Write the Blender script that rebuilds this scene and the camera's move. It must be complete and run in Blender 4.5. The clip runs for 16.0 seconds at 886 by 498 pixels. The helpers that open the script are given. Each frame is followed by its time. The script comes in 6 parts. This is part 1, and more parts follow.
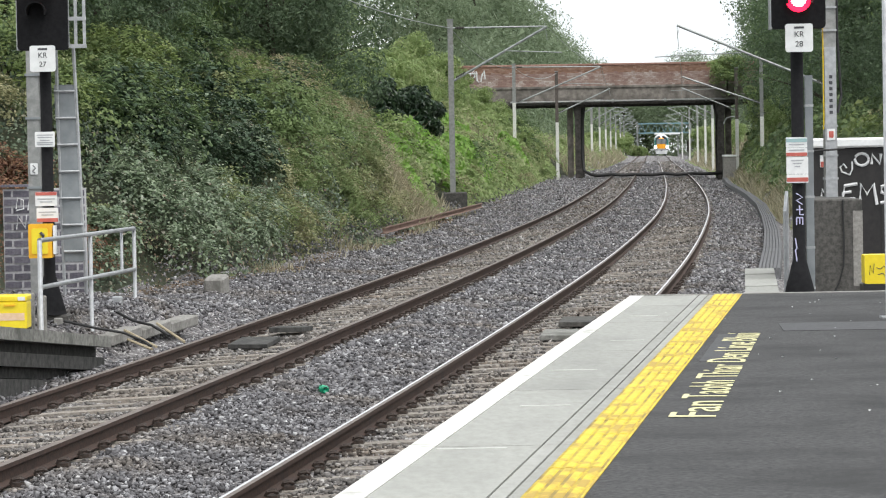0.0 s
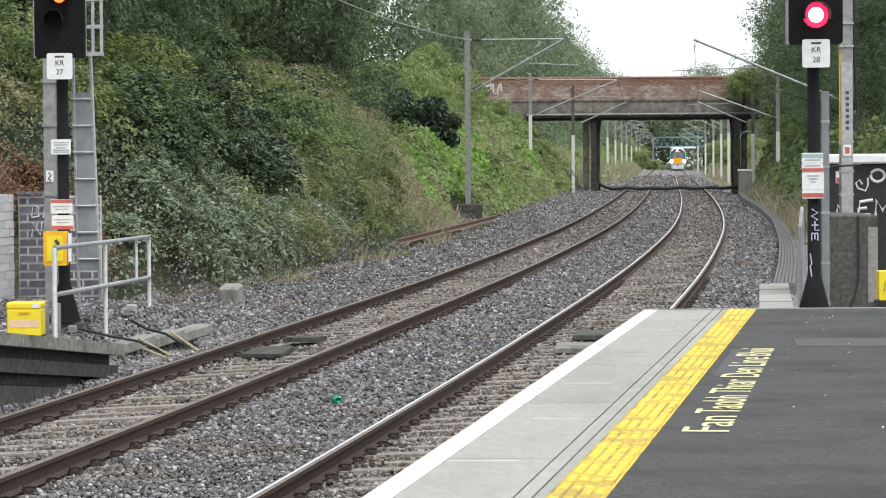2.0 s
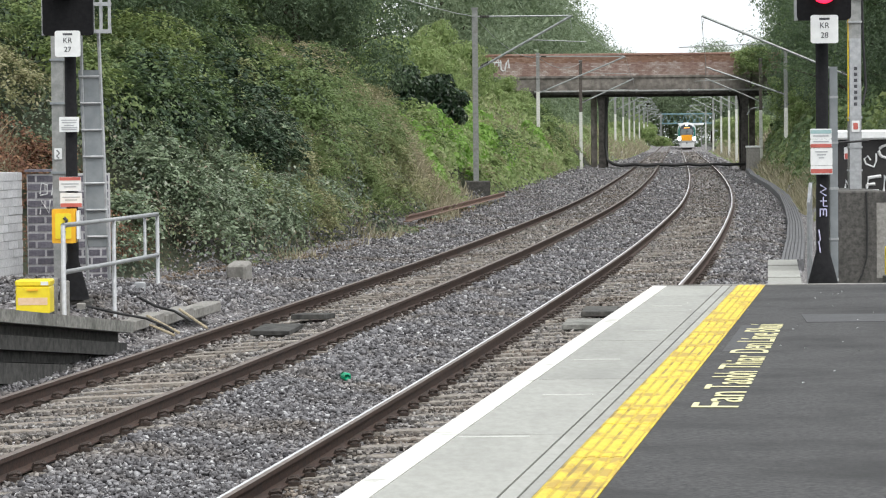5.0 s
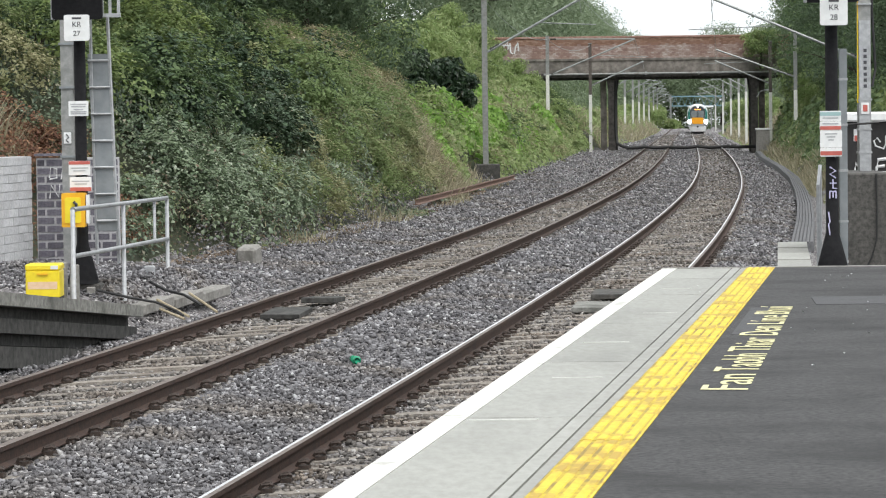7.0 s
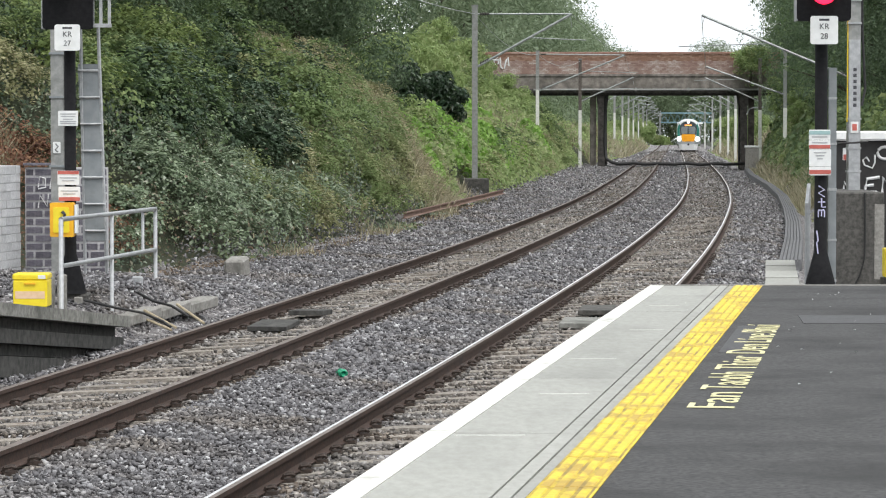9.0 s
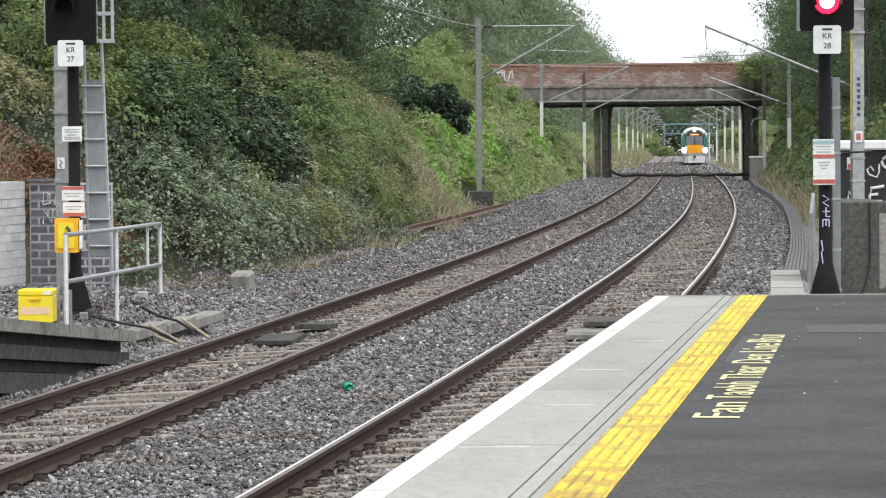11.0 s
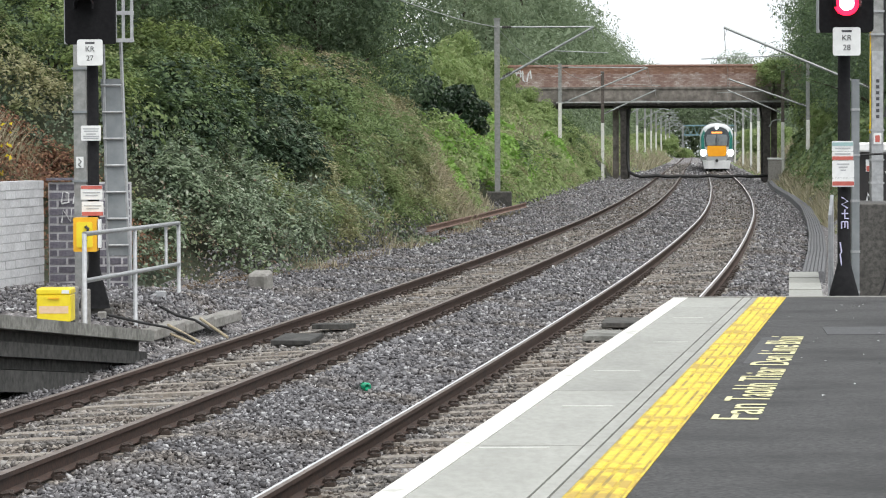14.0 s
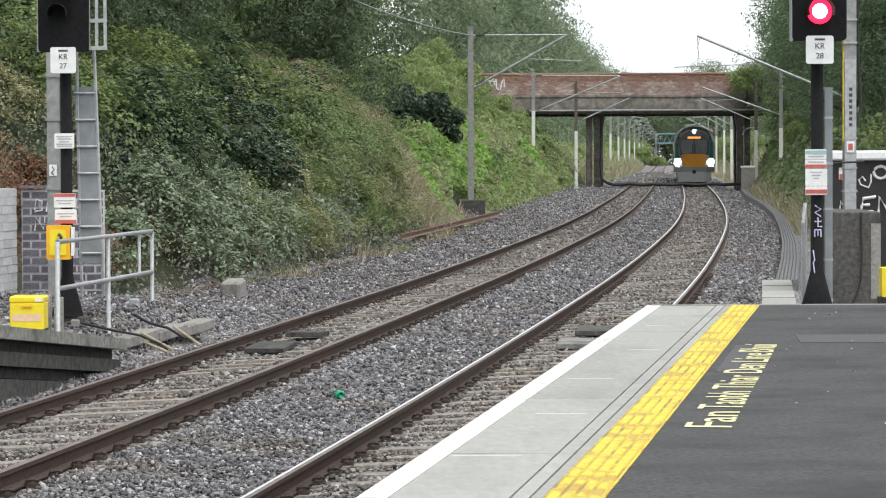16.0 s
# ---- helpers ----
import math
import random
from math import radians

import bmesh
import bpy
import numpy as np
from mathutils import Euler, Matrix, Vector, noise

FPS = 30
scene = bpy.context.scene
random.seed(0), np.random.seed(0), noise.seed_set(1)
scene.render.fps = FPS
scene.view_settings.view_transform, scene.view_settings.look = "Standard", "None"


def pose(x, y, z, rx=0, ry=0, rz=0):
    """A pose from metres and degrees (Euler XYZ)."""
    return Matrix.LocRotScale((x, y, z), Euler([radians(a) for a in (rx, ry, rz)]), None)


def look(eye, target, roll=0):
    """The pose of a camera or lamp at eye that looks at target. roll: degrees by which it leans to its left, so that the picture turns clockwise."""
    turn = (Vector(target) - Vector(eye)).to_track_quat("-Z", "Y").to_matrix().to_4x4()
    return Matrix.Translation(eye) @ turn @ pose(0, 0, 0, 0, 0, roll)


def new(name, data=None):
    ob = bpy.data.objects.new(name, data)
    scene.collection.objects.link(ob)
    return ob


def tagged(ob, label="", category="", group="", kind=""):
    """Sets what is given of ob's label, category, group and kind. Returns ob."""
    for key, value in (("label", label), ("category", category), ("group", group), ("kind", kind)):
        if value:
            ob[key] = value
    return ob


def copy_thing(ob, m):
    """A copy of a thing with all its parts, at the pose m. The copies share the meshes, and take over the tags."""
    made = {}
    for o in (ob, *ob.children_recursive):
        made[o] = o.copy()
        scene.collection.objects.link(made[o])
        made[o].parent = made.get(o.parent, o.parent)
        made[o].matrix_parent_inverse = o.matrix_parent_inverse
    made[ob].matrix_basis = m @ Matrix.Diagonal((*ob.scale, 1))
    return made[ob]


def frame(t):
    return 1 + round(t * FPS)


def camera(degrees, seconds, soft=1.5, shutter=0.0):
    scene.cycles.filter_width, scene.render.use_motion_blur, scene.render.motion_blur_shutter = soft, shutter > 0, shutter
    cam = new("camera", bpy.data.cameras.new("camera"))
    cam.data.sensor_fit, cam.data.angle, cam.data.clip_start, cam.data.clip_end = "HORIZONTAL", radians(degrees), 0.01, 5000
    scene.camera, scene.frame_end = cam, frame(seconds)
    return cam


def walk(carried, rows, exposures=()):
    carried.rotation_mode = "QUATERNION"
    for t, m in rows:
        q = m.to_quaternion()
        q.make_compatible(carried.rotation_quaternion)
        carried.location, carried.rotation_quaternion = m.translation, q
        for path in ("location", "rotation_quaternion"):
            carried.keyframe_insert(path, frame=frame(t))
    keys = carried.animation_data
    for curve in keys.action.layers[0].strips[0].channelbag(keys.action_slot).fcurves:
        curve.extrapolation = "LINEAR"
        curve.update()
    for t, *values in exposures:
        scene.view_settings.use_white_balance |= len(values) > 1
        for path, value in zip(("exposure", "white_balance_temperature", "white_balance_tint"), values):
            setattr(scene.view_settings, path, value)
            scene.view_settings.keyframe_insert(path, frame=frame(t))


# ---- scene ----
cam = camera(16.0, 16.0, 1.12)
EYE = 2.4
# seconds, sideways and upward sway of the hand, yaw, pitch, roll
ROWS = [
    (0.0, 0.004, -0.003, -0.409, -1.928, 1.027),
    (0.5, 0.006, -0.002, -0.508, -1.888, 0.692),
    (1.0, 0.005, 0.003, -0.464, -1.792, 0.200),
    (1.5, 0.002, -0.004, -0.435, -1.724, 0.389),
    (2.0, 0.003, 0.000, -0.124, -1.717, 0.413),
    (2.5, 0.005, -0.002, -0.313, -1.697, 0.686),
    (3.0, 0.001, -0.003, -0.333, -1.696, 0.519),
    (3.5, 0.002, -0.006, -0.078, -1.681, 0.465),
    (4.0, 0.000, 0.001, -0.054, -1.811, -0.172),
    (4.5, -0.004, -0.004, -0.082, -1.902, 0.143),
    (5.0, -0.004, -0.005, 0.015, -2.131, 0.542),
    (7.5, 0.001, -0.005, 0.209, -2.438, 0.674),
    (8.0, 0.001, -0.006, 0.123, -2.293, 0.318),
    (8.5, 0.002, -0.005, 0.037, -2.372, -0.114),
    (9.0, -0.001, 0.001, -0.001, -2.188, 0.004),
    (11.5, 0.007, -0.005, 0.222, -1.857, 0.636),
    (12.0, -0.001, -0.006, 0.349, -1.741, 0.783),
    (12.5, 0.003, -0.005, 0.434, -1.783, 0.665),
    (13.0, 0.002, -0.005, 0.344, -1.892, 0.523),
    (13.5, 0.002, -0.001, 0.342, -1.971, 0.452),
    (14.0, -0.001, -0.004, 0.410, -1.940, 0.259),
    (14.5, 0.003, -0.005, 0.421, -2.077, 0.542),
    (15.0, 0.001, -0.004, 0.076, -1.960, 0.202),
    (15.5, 0.002, -0.006, -0.074, -1.886, 0.145),
    (16.0, -0.002, -0.005, -0.072, -1.796, 0.234),
]
walk(cam, [(t, pose(x, 0, EYE + z, 90 + pitch, roll, yaw)) for t, x, z, yaw, pitch, roll in ROWS])

# ---- light: an overcast afternoon ----
world = bpy.data.worlds.new("overcast_sky")
scene.world = world
world.use_nodes = True
wn, wl = world.node_tree.nodes, world.node_tree.links
sky = wn.new("ShaderNodeTexSky")
sky.sky_type, sky.sun_disc = "NISHITA", False
sky.sun_elevation, sky.sun_rotation = radians(60), radians(147)
sky.air_density, sky.dust_density, sky.ozone_density = 1.0, 4.0, 1.0
pale = wn.new("ShaderNodeHueSaturation")
pale.inputs["Saturation"].default_value = 0.18
wl.new(sky.outputs["Color"], pale.inputs["Color"])
cloud = wn.new("ShaderNodeMix")  # an even layer of white cloud in front of the clear sky
cloud.data_type = "RGBA"
cloud.inputs[0].default_value = 0.8
cloud.inputs[7].default_value = (8.3, 8.7, 9.0, 1)
wl.new(pale.outputs["Color"], cloud.inputs[6])
wl.new(cloud.outputs[2], wn["Background"].inputs["Color"])
wn["Background"].inputs["Strength"].default_value = 0.145
sun = new("sun", bpy.data.lights.new("sun", "SUN"))
sun.data.energy, sun.data.angle, sun.data.color = 2.1, radians(40), (1.0, 0.98, 0.965)
sun.matrix_world = look((0, 0, 62), (-20, 30, 0))
scene.view_settings.exposure = 0.12


# ---- materials ----
def nodes_of(name):
    m = bpy.data.materials.new(name)
    m.use_nodes = True
    n, l = m.node_tree.nodes, m.node_tree.links
    return m, n, l, n["Principled BSDF"]


def ramp(n, l, fac, stops):
    r = n.new("ShaderNodeValToRGB")
    while len(r.color_ramp.elements) < len(stops):
        r.color_ramp.elements.new(0.5)
    for e, (p, c) in zip(r.color_ramp.elements, stops):
        e.position, e.color = p, (*c, 1)
    l.new(fac, r.inputs["Fac"])
    return r.outputs["Color"]


def tex(n, l, scale, detail=6, rough=0.6, stretch=(1, 1, 1), coords="Object"):
    tc, mp, t = n.new("ShaderNodeTexCoord"), n.new("ShaderNodeMapping"), n.new("ShaderNodeTexNoise")
    mp.inputs["Scale"].default_value = stretch
    t.inputs["Scale"].default_value, t.inputs["Detail"].default_value, t.inputs["Roughness"].default_value = scale, detail, rough
    if coords == "World":
        l.new(n.new("ShaderNodeNewGeometry").outputs["Position"], mp.inputs["Vector"])
    else:
        l.new(tc.outputs[coords], mp.inputs["Vector"])
    l.new(mp.outputs["Vector"], t.inputs["Vector"])
    return t.outputs["Fac"]


def mix(n, l, fac, a, b, mode="MIX"):
    m = n.new("ShaderNodeMix")
    m.data_type, m.blend_type = "RGBA", mode
    for s, v in ((0, fac), (6, a), (7, b)):
        if isinstance(v, (int, float)):
            m.inputs[s].default_value = v
        elif isinstance(v, tuple):
            m.inputs[s].default_value = (*v, 1)
        else:
            l.new(v, m.inputs[s])
    return m.outputs[2]


def bump(n, l, bsdf, height, strength, distance):
    b = n.new("ShaderNodeBump")
    b.inputs["Strength"].default_value, b.inputs["Distance"].default_value = strength, distance
    l.new(height, b.inputs["Height"])
    l.new(b.outputs["Normal"], bsdf.inputs["Normal"])


def surface(name, dark, light, stain=None, fine=40, coarse=2.5, rough=0.8, metal=0.0, relief=0.3, deep=0.004,
            stain_from=0.55, stain_to=0.75, vary=0.0, stretch=(1, 1, 1), coords="Object"):
    """Grain between two colours, larger stains of a third, fine relief; vary: difference from piece to piece."""
    m, n, l, b = nodes_of(name)
    g = tex(n, l, fine, 8, 0.65, stretch, coords)
    c = ramp(n, l, g, ((0.37, dark), (0.63, light)))
    if stain:
        s = ramp(n, l, tex(n, l, coarse, 5, 0.6, stretch, coords), ((stain_from, (0, 0, 0)), (stain_to, (1, 1, 1))))
        c = mix(n, l, s, c, stain)
    if vary:
        oi = n.new("ShaderNodeObjectInfo")
        v = ramp(n, l, oi.outputs["Random"], ((0, (1 - vary,) * 3), (1, (1 + vary,) * 3)))
        c = mix(n, l, 1.0, c, v, "MULTIPLY")
    l.new(c, b.inputs["Base Color"])
    b.inputs["Roughness"].default_value, b.inputs["Metallic"].default_value = rough, metal
    if relief:
        bump(n, l, b, g, relief, deep)
    return m


def glow(name, colour, strength):
    m, n, l, b = nodes_of(name)
    b.inputs["Base Color"].default_value = (*colour, 1)
    b.inputs["Emission Color"].default_value = (*colour, 1)
    b.inputs["Emission Strength"].default_value = strength
    return m


def islands(name, stops, rough=0.6, patches=None, through_light=0.25, spec=0.3, patch_scale=0.25, p0=0.5, p1=0.62, lit=True):
    """A material for many small pieces in one mesh: each takes its own colour; patches: colours of a second kind, in drifts."""
    m, n, l, b = nodes_of(name)
    geo = n.new("ShaderNodeNewGeometry")
    c = ramp(n, l, geo.outputs["Random Per Island"], stops)
    if patches:
        c2 = ramp(n, l, geo.outputs["Random Per Island"], patches)
        f = ramp(n, l, tex(n, l, patch_scale, 4, 0.55), ((p0, (0, 0, 0)), (p1, (1, 1, 1))))
        c = mix(n, l, f, c, c2)
    l.new(c, b.inputs["Base Color"])
    b.inputs["Roughness"].default_value, b.inputs["Specular IOR Level"].default_value = rough, spec
    if through_light:
        tr, ms = n.new("ShaderNodeBsdfTranslucent"), n.new("ShaderNodeMixShader")
        l.new(c, tr.inputs["Color"])
        ms.inputs[0].default_value = through_light
        l.new(b.outputs[0], ms.inputs[1])
        l.new(tr.outputs[0], ms.inputs[2])
        l.new(ms.outputs[0], n["Material Output"].inputs["Surface"])
    return m


M_ASPHALT = surface("asphalt", (0.02, 0.0197, 0.02), (0.078, 0.076, 0.076), (0.021, 0.0205, 0.0205), fine=38, coarse=1.3, rough=0.85, relief=0.6, deep=0.008, stain_from=0.46, stain_to=0.68)
M_PATCH = surface("asphalt_patch", (0.05, 0.05, 0.053), (0.09, 0.09, 0.093), (0.04, 0.04, 0.04), fine=45, coarse=2, rough=0.85)
M_SLAB = surface("coping_concrete", (0.29, 0.29, 0.262), (0.345, 0.345, 0.318), (0.225, 0.225, 0.205), fine=12, coarse=0.9, rough=0.8, vary=0.1, stain_from=0.5, stain_to=0.85, stretch=(1.6, 0.5, 1))
M_SCRATCH = surface("pale_scrape", (0.45, 0.45, 0.42), (0.58, 0.58, 0.55), fine=30, rough=0.8, relief=0.1)
M_WHITE = surface("white_line_paint", (0.6, 0.595, 0.55), (0.7, 0.695, 0.65), (0.38, 0.37, 0.33), fine=18, coarse=3.4, rough=0.6, stain_from=0.58, stain_to=0.7)
M_YELLOW = surface("yellow_line_paint", (0.62, 0.45, 0.012), (0.76, 0.57, 0.02), (0.42, 0.27, 0.02), fine=30, coarse=4.5, rough=0.55, stain_from=0.5, stain_to=0.6, vary=0.06, coords="World", stretch=(1, 0.5, 1))
# worn, stained yellow, darkened further for shade in the grooves between ribs
M_YELLOW_GROOVE = surface("worn_shaded_yellow_paint", (0.4, 0.28, 0.012), (0.58, 0.42, 0.016), (0.24, 0.16, 0.03), fine=26, coarse=5, rough=0.6, stain_from=0.5, stain_to=0.62, vary=0.06, coords="World", stretch=(1, 0.5, 1))
M_LETTER = surface("yellow_letter_paint", (0.6, 0.56, 0.3), (0.75, 0.7, 0.4), (0.2, 0.2, 0.16), fine=20, coarse=5, rough=0.6)
M_CONC = surface("old_concrete", (0.2, 0.19, 0.175), (0.32, 0.31, 0.285), (0.12, 0.115, 0.1), fine=18, coarse=1.5, rough=0.9, relief=0.5)
M_COPING = surface("mossy_coping_concrete", (0.14, 0.14, 0.125), (0.29, 0.285, 0.26), (0.07, 0.07, 0.06), fine=14, coarse=1.8, rough=0.9, relief=0.5, stain_from=0.48, stain_to=0.7)
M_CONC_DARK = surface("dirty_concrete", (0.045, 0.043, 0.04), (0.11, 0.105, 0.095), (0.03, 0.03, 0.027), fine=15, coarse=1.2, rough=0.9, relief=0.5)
M_SLEEPER = surface("sleeper_concrete", (0.16, 0.14, 0.12), (0.33, 0.3, 0.26), (0.15, 0.1, 0.065), fine=25, coarse=3, rough=0.9, vary=0.15)
M_RUST_PALE = surface("pale_rusted_steel", (0.14, 0.085, 0.065), (0.25, 0.16, 0.125), (0.1, 0.06, 0.045), fine=20, coarse=2, rough=0.85)
# brown mast steel; its dark contrast against the sky is put into the tone
M_MAST_BROWN = surface("brown_mast_steel", (0.07, 0.058, 0.05), (0.13, 0.11, 0.095), (0.05, 0.042, 0.036), fine=10, coarse=2, rough=0.7)
M_RUST = surface("rusty_steel", (0.026, 0.0155, 0.0115), (0.07, 0.037, 0.025), (0.022, 0.014, 0.012), fine=30, coarse=2, rough=0.8, relief=0.3)
# worn steel; the sky's reflection is put into its pale, half-diffuse colour
M_RAILTOP = surface("worn_rail_top", (0.58, 0.58, 0.59), (0.74, 0.74, 0.75), fine=8, rough=0.5, metal=0.5, relief=0)
M_RAILTOP_DULL = surface("dull_rail_top", (0.13, 0.105, 0.092), (0.21, 0.175, 0.155), fine=8, rough=0.65, metal=0.3, relief=0)
M_CLIP = surface("rail_clip_iron", (0.03, 0.022, 0.018), (0.07, 0.05, 0.04), fine=40, rough=0.8)
M_GALV = surface("galvanised_steel", (0.34, 0.35, 0.36), (0.46, 0.47, 0.48), (0.27, 0.28, 0.28), fine=14, coarse=3, rough=0.5, metal=0.25, relief=0.05)
M_MAST = surface("weathered_mast_steel", (0.23, 0.24, 0.23), (0.34, 0.34, 0.33), (0.16, 0.14, 0.12), fine=10, coarse=2, rough=0.6, metal=0.2, relief=0.05)
# the masts' bright contrast against the bank is put into this paler tone
M_MAST_PALE = surface("pale_lower_mast", (0.6, 0.6, 0.56), (0.74, 0.74, 0.7), (0.3, 0.29, 0.25), fine=10, coarse=2, rough=0.7)
M_PANEL = surface("grey_ladder_panel", (0.2, 0.22, 0.23), (0.26, 0.28, 0.29), (0.15, 0.16, 0.16), fine=6, coarse=2, rough=0.5)
M_BLACK = surface("black_signal_paint", (0.006, 0.006, 0.007), (0.012, 0.012, 0.013), fine=20, rough=0.85, relief=0.05)
M_BLACK.node_tree.nodes["Principled BSDF"].inputs["Specular IOR Level"].default_value = 0.2
M_SIGNWHITE = surface("white_plate", (0.72, 0.73, 0.72), (0.82, 0.83, 0.82), fine=10, rough=0.4, relief=0)
M_SIGNRED = surface("red_plate_band", (0.45, 0.1, 0.08), (0.55, 0.14, 0.11), fine=10, rough=0.4, relief=0)
M_SIGNTEAL = surface("teal_plate_band", (0.3, 0.45, 0.45), (0.36, 0.52, 0.52), fine=10, rough=0.4, relief=0)
M_INK = surface("plate_ink", (0.04, 0.04, 0.045), (0.07, 0.07, 0.08), fine=10, rough=0.6, relief=0)
M_GREYINK = surface("faded_plate_ink", (0.35, 0.36, 0.37), (0.45, 0.46, 0.47), fine=10, rough=0.6, relief=0)
M_YBOX = surface("yellow_box_paint", (0.78, 0.6, 0.02), (0.85, 0.68, 0.03), (0.55, 0.4, 0.05), fine=8, coarse=6, rough=0.4, relief=0.05, stain_from=0.65)
M_ORANGE = surface("orange_phone_box", (0.75, 0.38, 0.01), (0.85, 0.46, 0.02), (0.5, 0.26, 0.03), fine=8, coarse=6, rough=0.45, relief=0.05, stain_from=0.65)
M_PINKSIGN = surface("faded_red_print", (0.72, 0.5, 0.3), (0.78, 0.56, 0.4), fine=20, rough=0.5, relief=0)
M_RED_GLOW = glow("red_signal_light", (1.0, 0.012, 0.05), 3.0)
M_RED_CORE = glow("red_signal_core", (1.0, 0.75, 0.78), 6)
M_AMBER_GLOW = glow("orange_signal_light", (1.0, 0.1, 0.02), 4.5)
M_AMBER_CORE = glow("orange_signal_core", (1.0, 0.6, 0.1), 5)
M_LENS = surface("unlit_lens", (0.02, 0.02, 0.022), (0.04, 0.04, 0.045), fine=5, rough=0.15, relief=0)
M_BRICK_RED = surface("red_bridge_brick", (0.24, 0.13, 0.1), (0.34, 0.21, 0.165), (0.36, 0.29, 0.25), fine=9, coarse=0.9, rough=0.9, vary=0.22)
M_MORTAR = surface("mortar", (0.42, 0.41, 0.42), (0.56, 0.55, 0.56), fine=20, rough=0.95)
M_BRIDGE_CONC = surface("weathered_bridge_concrete", (0.15, 0.135, 0.12), (0.31, 0.28, 0.25), (0.095, 0.085, 0.075), fine=2.2, coarse=0.6, rough=0.95, stain_from=0.45, stain_to=0.7)
# shade under the far ramp's overhanging coping is put into this dark grey
M_RAMPEDGE = surface("shade_dark_grey", (0.025, 0.025, 0.023), (0.08, 0.077, 0.072), (0.12, 0.117, 0.107), fine=10, coarse=1.5, rough=0.9, relief=0.5, stain_from=0.6, stain_to=0.8)
M_BRIDGE_DARK = surface("sooty_girder", (0.045, 0.041, 0.038), (0.105, 0.096, 0.088), fine=4, rough=0.9)
M_BRICK_GREY = surface("grey_painted_brick", (0.085, 0.08, 0.1), (0.165, 0.155, 0.18), (0.065, 0.06, 0.075), fine=25, coarse=4, rough=0.85, vary=0.25)
M_BRICK_WHITE = surface("white_painted_brick", (0.52, 0.52, 0.53), (0.66, 0.66, 0.66), (0.36, 0.36, 0.36), fine=20, coarse=3, rough=0.8, vary=0.1)
M_CABINET = surface("black_cabinet_paint", (0.012, 0.011, 0.011), (0.025, 0.022, 0.021), fine=10, rough=0.5, relief=0.05)
M_GRAFFITI = surface("white_spray_paint", (0.6, 0.6, 0.6), (0.75, 0.75, 0.75), fine=40, rough=0.7, relief=0)
M_LILAC = surface("lilac_spray_paint", (0.5, 0.48, 0.68), (0.6, 0.58, 0.78), fine=40, rough=0.7, relief=0)
M_RUBBER = surface("ribbed_walkway_board", (0.1, 0.1, 0.105), (0.17, 0.17, 0.175), (0.08, 0.08, 0.08), fine=20, coarse=1, rough=0.85)
M_CABLE = surface("black_cable", (0.012, 0.012, 0.012), (0.025, 0.025, 0.025), fine=20, rough=0.6, relief=0)
M_WIRE = surface("overhead_wire_metal", (0.25, 0.27, 0.26), (0.37, 0.39, 0.38), fine=5, rough=0.5, metal=0.3, relief=0)
# soil colour is darkened to imitate shade beneath the leaves
M_SOIL = surface("shaded_bank_soil", (0.02, 0.026, 0.012), (0.045, 0.05, 0.024), (0.03, 0.045, 0.014), fine=6, coarse=0.4, rough=0.95, relief=0.6, deep=0.05)
M_GREENGLASS = surface("green_bottle_plastic", (0.0, 0.25, 0.12), (0.01, 0.35, 0.18), fine=10, rough=0.15, relief=0)
M_STRAW = surface("dry_cane", (0.32, 0.27, 0.18), (0.45, 0.38, 0.26), fine=20, rough=0.8)
M_BLUEFAR = surface("blue_footbridge_paint", (0.12, 0.21, 0.235), (0.17, 0.28, 0.31), fine=2, rough=0.6)
# train
M_T_WHITE = surface("train_silver_paint", (0.55, 0.56, 0.56), (0.62, 0.63, 0.63), fine=3, rough=0.35, relief=0)
M_T_GREY = surface("train_grey_skirt", (0.3, 0.31, 0.31), (0.36, 0.37, 0.37), fine=3, rough=0.45, relief=0)
M_T_TEAL = surface("train_green_paint", (0.02, 0.16, 0.13), (0.03, 0.2, 0.165), fine=3, rough=0.3, relief=0)
M_T_ORANGE = surface("train_yellow_nose", (0.85, 0.34, 0.01), (0.9, 0.4, 0.02), fine=3, rough=0.35, relief=0)
M_T_GLASS = surface("train_dark_glass", (0.05, 0.06, 0.065), (0.08, 0.09, 0.1), fine=3, rough=0.08, relief=0)
# the sky's reflection in the glass is put into this grey
M_T_SCREEN = surface("train_windscreen", (0.16, 0.18, 0.19), (0.22, 0.245, 0.25), fine=2, rough=0.1, relief=0)
M_T_DARK = surface("train_underframe", (0.02, 0.02, 0.02), (0.04, 0.038, 0.036), fine=8, rough=0.8, relief=0)
M_T_LAMP = glow("train_headlamp", (1.0, 0.97, 0.93), 40)
M_T_DISPLAY = glow("train_destination_display", (1.0, 0.35, 0.08), 1.2)


